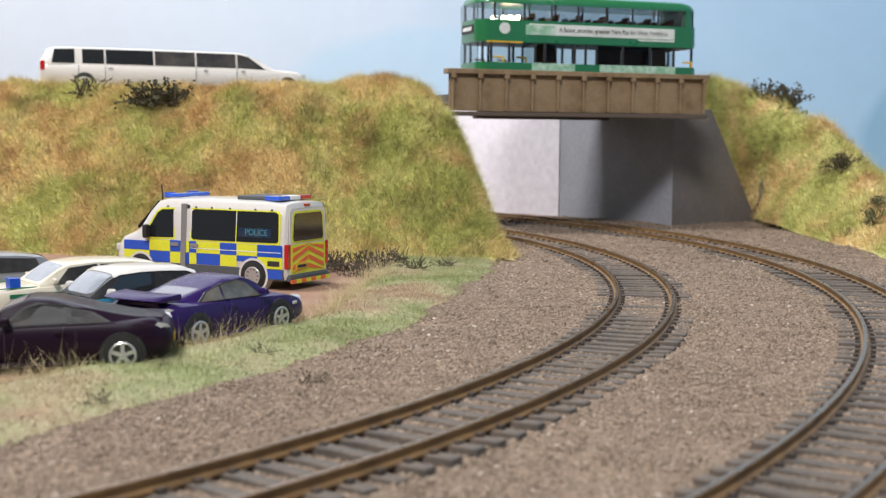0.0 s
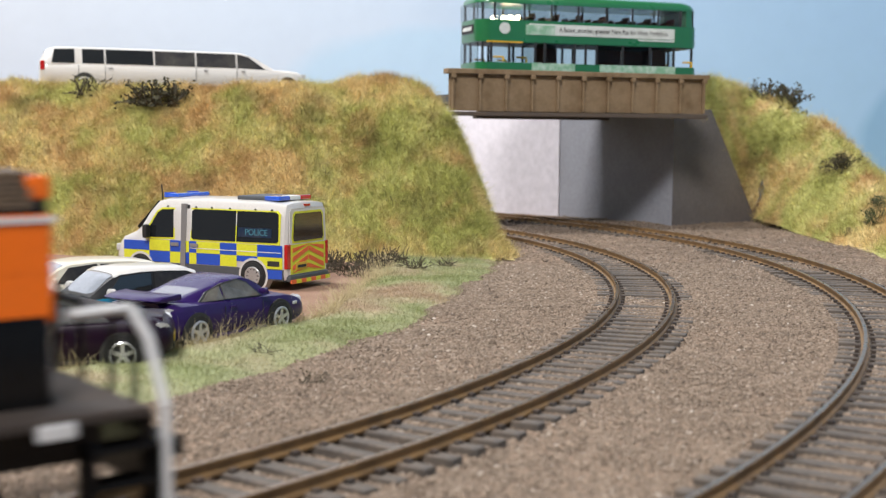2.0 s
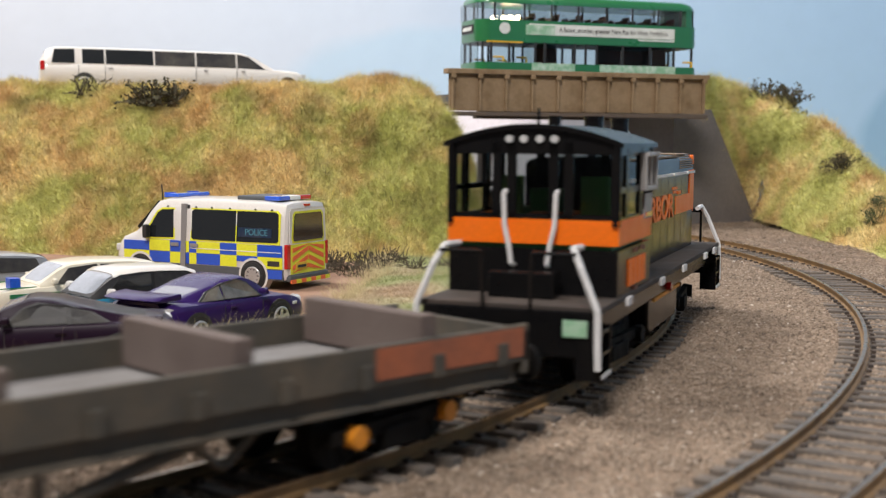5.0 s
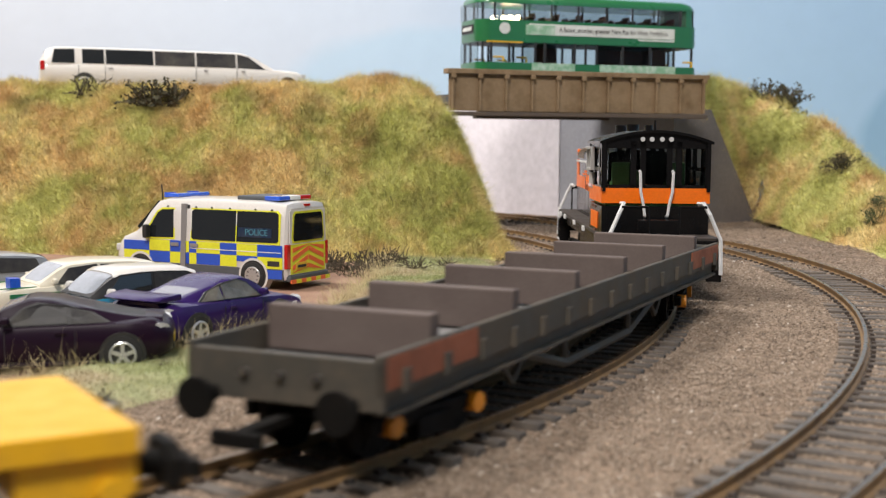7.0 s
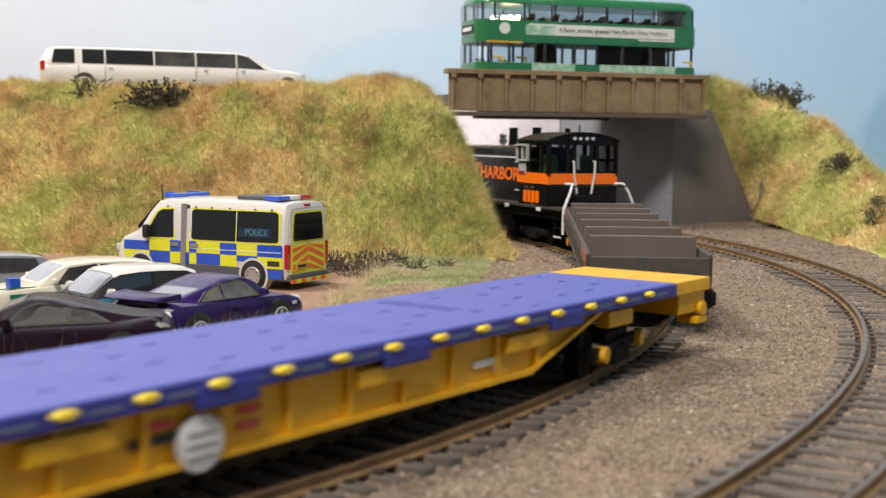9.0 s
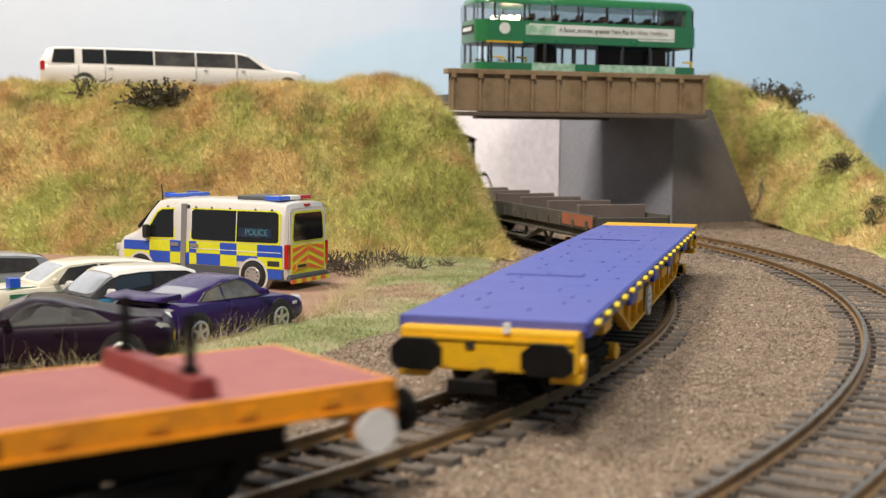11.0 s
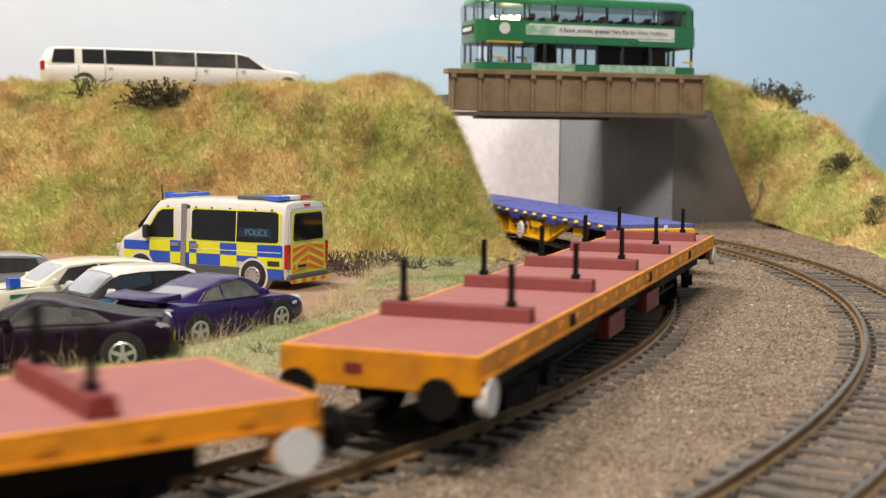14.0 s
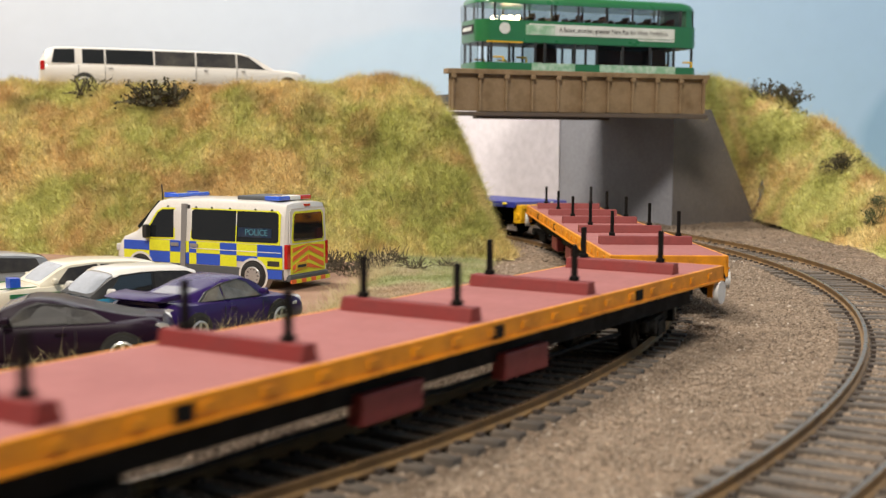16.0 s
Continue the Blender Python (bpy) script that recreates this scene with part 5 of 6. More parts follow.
def police_van():
    root = thing("police_van", pose(-0.0803, 0.4385, CAR_Z, 0, 0, 153), "white police van with blue and yellow checks", "van")
    st = [(-39, 12.0, 4.5, 31.6), (-38.2, 12.8, 4.0, 33.2), (-30, 13.0, 3.6, 34.0), (0, 13.0, 3.6, 34.2), (14, 13.0, 3.6, 34.0), (18, 12.8, 3.6, 33.0), (22, 12.7, 3.6, 29.2), (27, 12.6, 3.6, 22.6),
          (29, 12.5, 3.6, 20.4), (35, 12.2, 3.8, 18.0), (38, 11.2, 4.2, 15.0), (39, 9.8, 5.0, 12.0)]

    def ring(x, hw, zl, zt):
        taper = 0.90 if zt > 22 else 0.95
        half = [(0, zl), (hw * 0.95, zl), (hw, zl + 1.5), (hw, zl + (zt - zl) * 0.45), (hw * (0.5 + taper / 2), zl + (zt - zl) * 0.8), (hw * taper, zt - 1.6), (hw * taper * 0.94, zt - 0.5), (hw * taper * 0.75, zt), (0, zt + 0.3)]
        return [mm((x, y, z)) for y, z in half] + [mm((x, -y, z)) for y, z in half[-2:0:-1]]
    part("body", Shape().loft([ring(*s) for s in st]), PT["car_white"], root, "white van body", smooth=True)

    def side_y(z):
        """Half width of the flat side at a height."""
        return 13.0 if z < 17.5 else 13.0 - 0.65 * min(1.0, (z - 17.5) / 10.6) - (0.65 * max(0.0, (z - 28) / 4.4))

    def panel(name, poly, side, mat, proud=0.12, label="", parent=None):
        a = [mm((x, side * (side_y(z) + proud), z)) for x, z in poly]
        b = [mm((x, side * (side_y(z) - 0.4), z)) for x, z in poly]
        return part(name, Shape().loft([b, a]), PT[mat], parent or root, label)
    for side in (-1, 1):
        panel("sill", [(-38, 4.0), (36, 4.0), (36, 8.0), (-38, 8.0)], side, "dark_grey", 0.10, "dark grey sill")
        cols = [-37.5, -27.0, -18.1, -10.8, -0.3, 3.0, 5.0, 11.8, 21.4, 33.5]
        for i in range(len(cols) - 1):
            for j, (z0, z1) in enumerate(((8.2, 12.6), (12.7, 17.2))):
                if i == 1 and j == 0:
                    z0 = 10.4
                x1 = cols[i + 1] - 0.05
                if x1 > 30 and j == 1:
                    z1 = 16.4
                panel("check_panel", [(cols[i], z0), (x1, z0), (x1, z1), (cols[i], z1)], side, "police_blue" if (i + j) % 2 else "police_yellow", 0.13)
        panel("yellow_border", [(-36.5, 17.4), (2.5, 17.4), (2.5, 30.4), (-35.2, 30.4), (-36.5, 29.2)], side, "police_yellow", 0.06, "thin fluorescent yellow window border")
        panel("yellow_border", [(9.6, 17.6), (23.6, 17.4), (22.6, 21.7), (18.2, 28.7), (15.8, 30.1), (10.0, 30.2)], side, "police_yellow", 0.06, "thin fluorescent yellow window border")
        panel("side_window", [(-35.4, 18.2), (-18.0, 18.0), (-18.0, 29.9), (-34.6, 29.9), (-35.6, 29.0), (-35.9, 19.0)], side, "glass", 0.16, "dark tinted window")
        panel("side_window", [(-17.5, 18.0), (1.2, 18.0), (2.0, 18.9), (2.0, 29.0), (1.2, 29.9), (-17.5, 29.9)], side, "glass", 0.16, "dark tinted window")
        panel("cab_window", [(10.2, 18.4), (22.6, 18.0), (21.8, 21.5), (17.6, 28.2), (15.6, 29.4), (10.6, 29.6)], side, "glass", 0.16, "dark cab window")
        panel("sign_plate", [(-33.0, 20.0), (-18.6, 20.0), (-18.6, 23.6), (-33.0, 23.6)], side, "sign_blue", 0.20, "blue window plate")
        rot = Euler((radians(90), 0, 0 if side < 0 else radians(180))).to_matrix().to_4x4()
        words("police_word", "POLICE", 3.0 * K, Matrix.Translation(mm((-25.6, side * (side_y(21.6) + 0.26), 21.8))) @ rot @ Matrix.Diagonal((0.95, 1, 1, 1)), PT["sign_teal"], root, 0.00004, "pale teal lettering POLICE")
        panel("thin_stripe", [(-37, 14.3), (2.6, 14.3), (2.6, 14.6), (-37, 14.6)], side, "banner", 0.18)
        panel("sliding_door_edge", [(4.4, 5), (6.6, 5), (6.6, 32), (4.4, 32)], side, "silver", 0.9, "grey sliding door edge")
        panel("door_gap", [(3.2, 5), (4.3, 5), (4.3, 31.5), (3.2, 31.5)], side, "trim", 0.17)
        for x in (0.6, 9.4):
            panel("door_handle", [(x - 1.8, 15.0), (x + 1.8, 15.0), (x + 1.8, 16.4), (x - 1.8, 16.4)], side, "silver", 0.5)
        panel("number_bar", [(-36.4, 9.2), (-31.4, 9.2), (-31.4, 11.2), (-36.4, 11.2)], side, "ink", 0.2)
        panel("blue_corner_panel", [(-37.5, 4.4), (-31.0, 4.4), (-31.0, 7.8), (-37.5, 7.8)], side, "police_blue", 0.2, "blue panel with white edge")
        for x in (-24.5, 24.5):
            s = Shape().cyl(mm((x, side * 10, 4.6)), mm((x, side * 13.25, 4.6)), 6.0 * K, 28)
            part("arch_trim", s, PT["car_white"], root, "white wheel arch", smooth=True)
            s = Shape().cyl(mm((x, side * 10, 4.6)), mm((x, side * 13.35, 4.6)), 5.2 * K, 28)
            part("wheel_arch", s, PT["trim"], root)
            car_wheel(root, x, side * 13.55, 4.5, spokes=10)
        s = Shape().box(mm((21.5, side * 14.6, 20.5)), mm((2.0, 2.4, 5.4)))
        part("door_mirror", s, PT["trim"], root, "black door mirror", bevel=0.0006)
        s = Shape().box(mm((-38.7, side * 11.6, 13.0)), mm((1.6, 2.4, 9.5)))
        part("tail_light", s, PT["red_lens"], root, "tall red tail light", bevel=0.0004)
        for x in (-33, -26, -15, -7, 0, 13):
            panel("rivet", [(x, 30.4), (x + 0.7, 30.4), (x + 0.7, 31.0), (x, 31.0)], side, "trim", 0.22)
    # rear doors with chevrons
    back = part("rear_field", Shape().box(mm((-39.1, 0, 18.2)), mm((0.5, 21.8, 24.6))), PT["car_white"], root, "white rear doors", bevel=0.0001)
    part("rear_lower_field", Shape().box(mm((-39.22, 0, 11.8)), mm((0.5, 21.4, 11.4))), PT["police_yellow"], back, "fluorescent yellow lower rear doors")
    part("rear_window_border", Shape().loft([[mm((x, y, z)) for y, z in ((-9.6, 18.0), (9.6, 18.0), (10.0, 20), (9.2, 29.0), (8.2, 30.2), (-8.2, 30.2), (-9.2, 29.0), (-10.0, 20))] for x in (-39.2, -39.45)]), PT["police_yellow"], back)
    for side in (-1, 1):
        for k in range(4):
            pts = []
            for y, z in ((0.2, 17.4 - 3.4 * k), (0.2, 15.6 - 3.4 * k), (9.6, 11.8 - 3.4 * k + 8.0 - 8.0), (9.6, 13.6 - 3.4 * k)):
                pts.append((side * y, min(17.2, max(6.6, z + 2.5))))
            part("chevron", Shape().loft([[mm((-39.3, y, z)) for y, z in pts], [mm((-39.62, y, z)) for y, z in pts]]), PT["chevron_red"], back, "orange-red chevron")
    part("rear_window", Shape().loft([[mm((x, y, z)) for y, z in ((-8.6, 18.8), (8.6, 18.8), (9.2, 20), (8.4, 28.4), (7.6, 29.4), (-7.6, 29.4), (-8.4, 28.4), (-9.2, 20))] for x in (-39.2, -39.66)]), PT["glass"], root, "dark rear window")
    box("rear_upper", (-38.9, 0, 30.8), (0.6, 20, 1.2), "car_white", root)
    box("plate_holder", (-39.5, 4.5, 9.0), (0.5, 6.6, 3.0), "plate", root, "yellow number plate, unreadable", bevel=0.15)
    box("plate_bar", (-39.85, 4.5, 9.0), (0.2, 5.0, 1.0), "ink", root)
    box("rear_bumper", (-39.0, 0, 4.6), (2.6, 24, 2.4), "dark_grey", root, bevel=0.6)
    for k in range(8):
        box("bumper_mark", (-40.5, -10.5 + 3 * k, 3.4), (0.5, 3.0, 1.5), "chevron_red" if k % 2 else "police_yellow", root)
    box("brake_light", (-38.9, 0, 32.4), (0.8, 3.2, 0.9), "red_lens", root)
    # windscreen, grille, lights
    ws = [mm((18.6, -10.6, 32.2)), mm((18.6, 10.6, 32.2)), mm((28.0, 11.4, 21.6)), mm((28.0, -11.4, 21.6))]
    part("windscreen", Shape().loft([[(p[0] - 0.0006, p[1], p[2] - 0.0006) for p in ws], [(p[0] + 0.0004, p[1], p[2] + 0.0004) for p in ws]]), PT["glass"], root)
    box("grille", (39.0, 0, 9.5), (0.8, 14, 5), "trim", root, bevel=0.4)
    for side in (-1, 1):
        box("headlight", (37.6, side * 9.2, 13.0), (2.6, 4.4, 3.0), "clear_lens", root, bevel=0.6)
        cyl("roof_beacon", (17 + 0, side * 6.5, 34.0), (17, side * 6.5, 36.0), 2.2, "lamp_blue", root, "blue roof beacon")
    box("front_light_bar", (13.5, 0, 34.9), (5.0, 18, 1.6), "lamp_blue", root, "blue roof light bar", bevel=0.6)
    box("roof_box", (-22, 0, 34.8), (14, 17, 1.8), "dark_grey", root, "dark grey rooftop unit", bevel=0.6)
    box("rear_light_bar", (-32, -6.5, 35.0), (4.6, 6.4, 1.8), "red_lens", root, "red end of the light bar", bevel=0.5)
    box("rear_light_bar", (-32, 0, 35.0), (4.6, 6.2, 1.8), "banner", root, "white middle of the light bar", bevel=0.5)
    box("rear_light_bar", (-31, 6.5, 35.0), (6.6, 6.4, 1.8), "lamp_blue", root, "blue end of the light bar", bevel=0.5)
    rod("aerial", [(20, 7, 32), (20.5, 7, 39)], 0.25, "trim", root)
    for ob in root.children:
        if ob.name.split(".")[0] not in ("wheel", "wheel_arch", "arch_trim"):
            ob.data.transform(Matrix.Diagonal((0.965, 1.0, 0.88, 1)) if ob.name.split(".")[0] != "police_word" else Matrix())
            for sub in ob.children:
                sub.data.transform(Matrix.Diagonal((0.965, 1.0, 0.88, 1)))
        if ob.name.startswith("police_word"):
            ob.location.z *= 0.88
            ob.scale.z *= 0.88
    return root


police_van()

# ---- stretch limousine on the embankment road ----
LIMO_BODY = [(-73, 10.0, 7.0, 14.5, 15.5), (-71.5, 11.8, 5.0, 15.4, 16.2), (-50, 12.6, 4.0, 15.6, 16.2), (40, 12.6, 4.0, 15.0, 15.6), (55, 12.4, 4.0, 14.4, 15.4), (62, 12.2, 4.0, 14.2, 15.4), (68, 12.0, 4.4, 13.6, 14.8), (72.5, 10.8, 5.2, 12.0, 13.2), (74, 9.6, 6.0, 9.8, 11.0)]
LIMO_CABIN = [(-73, 11.0, 9.0, 15.2, 16.4), (-70, 11.4, 9.2, 15.4, 23.6), (-64, 11.6, 9.4, 15.6, 25.2), (-20, 11.8, 9.8, 15.4, 25.2), (36, 11.7, 9.6, 15.0, 24.6), (44, 11.6, 9.4, 14.8, 22.0), (55, 11.2, 10.0, 14.6, 15.4)]
limo_windows = []
for a, b, mat in ((-67, -55, "glass"), (-51, -39.5, "glass"), (-38.5, -13, "glass"), (-12, 10, "pane"), (11, 33, "pane"), (34, 42, "pane")):
    limo_windows.append(("side_window", [(a, 0.10), (b + (8 if a == 34 else 0), 0.10), (b - (1.5 if a == 34 else 0), 0.80), (a + (1.5 if a == -67 else 0), 0.80)], mat))
limo_windows = [(nm, [(x, 0.06 if f < 0.5 else 0.86) for x, f in poly], mat) for nm, poly, mat in limo_windows]
limo = model_car("limousine", pose(-0.1535, 0.7050, 0.0737, 0, 0, 20), "white stretch limousine standing on the embankment road", LIMO_BODY, LIMO_CABIN, "car_white", "car_white", (-50, 63), limo_windows,
                 [("windscreen", 44.8, 53.3, 0.86, "pane"), ("rear_window", -72.6, -70.4, 0.8, "glass")], r=5.2, group="")
for side in (-1, 1):
    box("tail_light", (-71.7, side * 10.9, 14.6), (2.4, 1.8, 5.0), "red_lens", limo, "red tail light", bevel=0.4)
    box("headlight", (72.6, side * 9.6, 11.8), (2.4, 3.0, 2.0), "clear_lens", limo, bevel=0.4)
    for x in (-53, -39, 10.5, 33.4):
        box("door_seam", (x, side * 12.6, 10.0), (0.25, 0.25, 10.5), "dark_grey", limo)
    for x in (-36, 16, 37):
        box("door_handle", (x, side * 12.8, 13.6), (2.4, 0.4, 0.7), "silver", limo)

# ---- double-deck bus on the bridge ----


def rounded(L, W, r, z, n=5):
    pts = []
    for cx, cy, a0 in ((L / 2 - r, W / 2 - r, 0), (-L / 2 + r, W / 2 - r, 90), (-L / 2 + r, -W / 2 + r, 180), (L / 2 - r, -W / 2 + r, 270)):
        for k in range(n + 1):
            a = radians(a0 + 90 * k / n)
            pts.append(mm((cx + r * math.cos(a), cy + r * math.sin(a), z)))
    return pts


def bus():
    L, W = 142.0, 32.0
    root = thing("double_deck_bus", pose(0.0800, 0.7335, 0.0737, 0, 0, GANG + 180), "green double-deck bus standing on the girder bridge", "bus")
    part("lower_panel", Shape().loft([rounded(L - 3, W - 0.5, 5, 3), rounded(L, W, 6, 5), rounded(L, W, 6, 19.6)]), PT["bus_green"], root, smooth=True)
    band = part("mid_band", Shape().loft([rounded(L - 0.6, W, 7, 31.0), rounded(L, W, 7, 32.2), rounded(L, W, 7, 43.4)]), PT["bus_green"], root, "green band between the decks", smooth=True)
    part("roof", Shape().loft([rounded(L, W - 0.6, 9, 52.6), rounded(L - 0.6, W - 0.6, 9, 54.4), rounded(L - 4, W - 2.4, 9, 56.6), rounded(L - 10, W - 7, 9, 57.8), rounded(L - 20, W - 14, 8, 58.2)]), PT["bus_green"], root, "rounded green roof", smooth=True)
    # rounded rear dome of the upper deck
    part("rear_dome", Shape().loft([[(p[0], p[1], z * K) for p in rounded(L, W - 0.4 * k, 9, 0) if p[0] < -58 * K] for k, z in enumerate((43.2, 46, 49, 52.8))]), PT["bus_green"], root, smooth=True)
    box("lower_floor", (0, 0, 12), (L - 12, W - 2, 1.0), "trim", root)
    box("ceiling_panel", (0, 0, 30.8), (L - 10, W - 2, 0.6), "trim", root)
    for side in (-1, 1):
        y = side * (W / 2 - 0.35)
        for x in (61, 43, 26, 9, -9, -26, -43, -58):
            box("upper_pillar", (x, y, 48.0), (1.1, 0.7, 9.6), "trim", root)
        for x0, x1 in ((44, 60), (27, 43), (10, 26), (-8, 9), (-25, -9), (-42, -26), (-57, -43)):
            box("upper_window", ((x0 + x1) / 2, y, 48.0), (x1 - x0 - 0.4, 0.25, 9.2), "window_clear", root)
        for x in (63, 52, 36, 30, 11, 4, -3, -20, -38, -54):
            box("lower_pillar", (x, y, 25.4), (1.3, 0.8, 11.8), "trim", root)
        for x0, x1 in ((37, 51), (12, 29), (-19, -4), (-37, -21), (-53, -39)):
            box("lower_window", ((x0 + x1) / 2, y, 25.4), (x1 - x0 - 0.4, 0.25, 11.4), "window_clear", root)
        for x in (58, 44, -64):
            rod("grab_pole", [(x + 3, side * (W / 2 - 1.5), 22.6), (x - 3, side * (W / 2 - 1.5), 22.6), (x - 3, side * (W / 2 - 1.5), 12.5)], 0.6, "yellow_pole", root, "yellow grab pole")
        box("door_rail", (55, side * (W / 2 + 0.05), 31.0), (22, 0.5, 0.8), "yellow_pole", root)
        box("route_panel", (24.5, side * (W / 2 + 0.08), 17.6), (27, 0.3, 4.2), "bus_leaf", root, "pale green wave graphic")
        box("leaf_panel", (-30, side * (W / 2 + 0.08), 17.6), (50, 0.3, 4.2), "bus_leaf", root, "green and white leaf graphic")
        box("banner", (-7, side * (W / 2 + 0.1), 38.6), (94, 0.3, 6.2), "banner", root, "long white advertising banner")
        box("wave_graphic", (33, side * (W / 2 + 0.2), 38.2), (18, 0.3, 5.6), "bus_leaf", root)
        rot = Euler((radians(90), 0, 0 if side < 0 else radians(180))).to_matrix().to_4x4()
        words("banner_words", "A faster, smarter, greener New Bus for West Yorkshire", 3.1 * K, Matrix.Translation(mm((-14, side * (W / 2 + 0.4), 38.7))) @ rot @ Matrix.Diagonal((1.0, 1.15, 1, 1)), PT["ink"], root, 0.00004, "black banner lettering")
        box("small_print", (-42, side * (W / 2 + 0.15), 34.6), (24, 0.3, 0.9), "banner", root)
        cyl("emblem", (55, side * (W / 2), 38.6), (55, side * (W / 2 + 0.35), 38.6), 3.2, "banner", root, "round pale emblem", n=20)
        for x in (48, -42):
            car_wheel(root, x, side * (W / 2 + 0.3), 6.4, 4.0, "silver", 8)
    # ends
    for x, nm in ((L / 2 - 1.2, "front"), (-L / 2 + 1.2, "rear")):
        for y in (-13.5, 13.5):
            box("corner_post", (x * 0.965, y, 25.4), (1.0, 1.4, 11.8), "trim", root)
            box("corner_post", (x * 0.965, y, 48), (1.0, 1.4, 9.6), "trim", root)
        if nm == "front":
            box("windscreen", (x + 0.4, 0, 25.4), (0.3, 27, 11.6), "window_clear", root)
            box("upper_front_window", (x + 0.4, 0, 48), (0.3, 27, 9.4), "window_clear", root)
    box("destination_box", (L / 2 + 0.1, 0, 38.4), (0.6, 18, 5.0), "pane", root, "grey destination display", bevel=0.2)
    box("destination_bar", (L / 2 + 0.5, 0, 38.4), (0.3, 13, 2.0), "banner", root)
    for y in (-12, 12):
        box("headlight", (L / 2 - 0.4, y, 9), (1.0, 4, 3), "clear_lens", root, bevel=0.6)
    for k in range(7):
        for y in (-9.5, 9.5):
            for z in (12.5, 43.6):
                back = 5.6 if z < 20 else 3.2
                s = Shape().box(mm((-52 + 15 * k, y, z + 1.2)), mm((5, 8, 1.6))).box(mm((-54.5 + 15 * k, y, z + 1.0 + back / 2)), mm((1.2, 8, back)))
                part("bus_seat", s, PT["seat_red"], root, bevel=0.0004)
    for x, r in ((52, 1.2), (45, 2.0), (41, 2.2), (36, 2.2)):
        s = Shape().loft([[mm((x + r * c * math.cos(a), -9 + r * c * math.sin(a), 46.4 + r * e)) for a in [k * math.pi / 5 for k in range(10)]] for c, e in ((0.3, -0.95), (0.8, -0.6), (1.0, 0.0), (0.8, 0.6), (0.3, 0.95))])
        part("interior_lamp", s, PT["warm_led"], root, "glowing warm white interior lamp", smooth=True)
    # maroon panels added inside the far-side windows to darken the view through
    box("darkening_panel", (-34, -W / 2 + 3.0, 24), (34, 0.6, 13), "seat_red", root)
    box("darkening_panel", (16, -W / 2 + 3.0, 24), (14, 0.6, 13), "seat_red", root)
    box("stair_panel", (-54, -8, 22), (10, 12, 18), "seat_red", root)
    return root


bus()
s = Shape().plate([(-0.42, 0.672), (-0.20, 0.672), (-0.02, 0.690), (-0.045, 0.748), (-0.42, 0.745)], 0.0680, 0.0737)
tagged(part("road", s, MAT["road"]), "grey asphalt road along the embankment top", "road", kind="structure")


# ---- static grass, stones and scrub ----
def fibres(name, label, fn, keep, box2, count, length, width, material, seed, lean=0.6, up=0.35):
    """Short fibres lying and standing on a surface, each a bent sliver of two triangles."""
    rng = np.random.default_rng(seed)
    nx, ny = int((box2[1] - box2[0]) / 0.0022) + 2, int((box2[3] - box2[2]) / 0.0022) + 2
    xs, ys = np.linspace(box2[0], box2[1], nx), np.linspace(box2[2], box2[3], ny)
    hgt = np.array([[fn(x, y) for x in xs] for y in ys])
    ok = np.array([[keep(x, y) for x in xs] for y in ys])
    gy, gx = np.gradient(hgt, ys, xs)
    slope = np.sqrt(1 + gx ** 2 + gy ** 2) * ok
    cells = rng.choice(nx * ny, size=count, p=(slope / slope.sum()).ravel())
    j, i = np.divmod(cells, nx)
    ox, oy = rng.uniform(-0.5, 0.5, count) * (xs[1] - xs[0]), rng.uniform(-0.5, 0.5, count) * (ys[1] - ys[0])
    gxx, gyy = gx[j, i], gy[j, i]
    b = np.stack([xs[i] + ox, ys[j] + oy, hgt[j, i] + gxx * ox + gyy * oy - 0.0003], 1)
    n = np.stack([-gxx, -gyy, np.ones(count)], 1)
    n /= np.linalg.norm(n, axis=1)[:, None]
    d = n * 0.55 + rng.normal(0, lean, (count, 3))
    d[:, 2] += up
    d += n * np.maximum(0, 0.15 - (d * n).sum(1))[:, None]
    d /= np.linalg.norm(d, axis=1)[:, None]
    L = length * rng.uniform(0.45, 1.35, count)[:, None]
    sd = np.cross(d, rng.normal(0, 1, (count, 3)))
    sd *= width * rng.uniform(0.6, 1.3, count)[:, None] / np.linalg.norm(sd, axis=1)[:, None]
    mid = b + d * L * 0.55
    tip = b + d * L + rng.normal(0, 0.22, (count, 3)) * L
    v = np.stack([b - sd, b + sd, mid - sd * 0.7, mid + sd * 0.7, tip], 1).reshape(-1, 3)
    k = np.arange(count)[:, None] * 5
    f = np.concatenate([k + np.array([[0, 1, 3]]), k + np.array([[0, 3, 2]]), k + np.array([[2, 3, 4]])], 1).reshape(-1, 3)
    me = bpy.data.meshes.new(name)
    me.from_pydata(v.tolist(), [], f.tolist())
    me.materials.append(material)
    return tagged(new(name, me), label, "grass", kind="stuff")


fibres("embankment_grass", "straw, rust and green static grass on the embankment", west_bank, lambda x, y: west_bank(x, y) + drop(x, y) > 0.0005 and y < 0.66, (-0.30, 0.045, 0.485, 0.665), 360000, 0.0044, 0.00008, MAT["blades"], 1)
fibres("embankment_grass", "straw and green static grass beside the bridge", east_bank, lambda x, y: east_bank(x, y) > 0.0005 and east_keep(x, y), (0.140, 0.36, 0.44, 0.90), 150000, 0.0058, 0.00010, MAT["blades"], 2)
fibres("verge_grass", "pale straw and green fibres on the verge", verge_height, lambda x, y: verge_mask(x, y) > 0.25, (-0.17, 0.03, 0.12, 0.56), 130000, 0.0017, 0.00005, MAT["verge_blades"], 3, 0.9, 0.15)
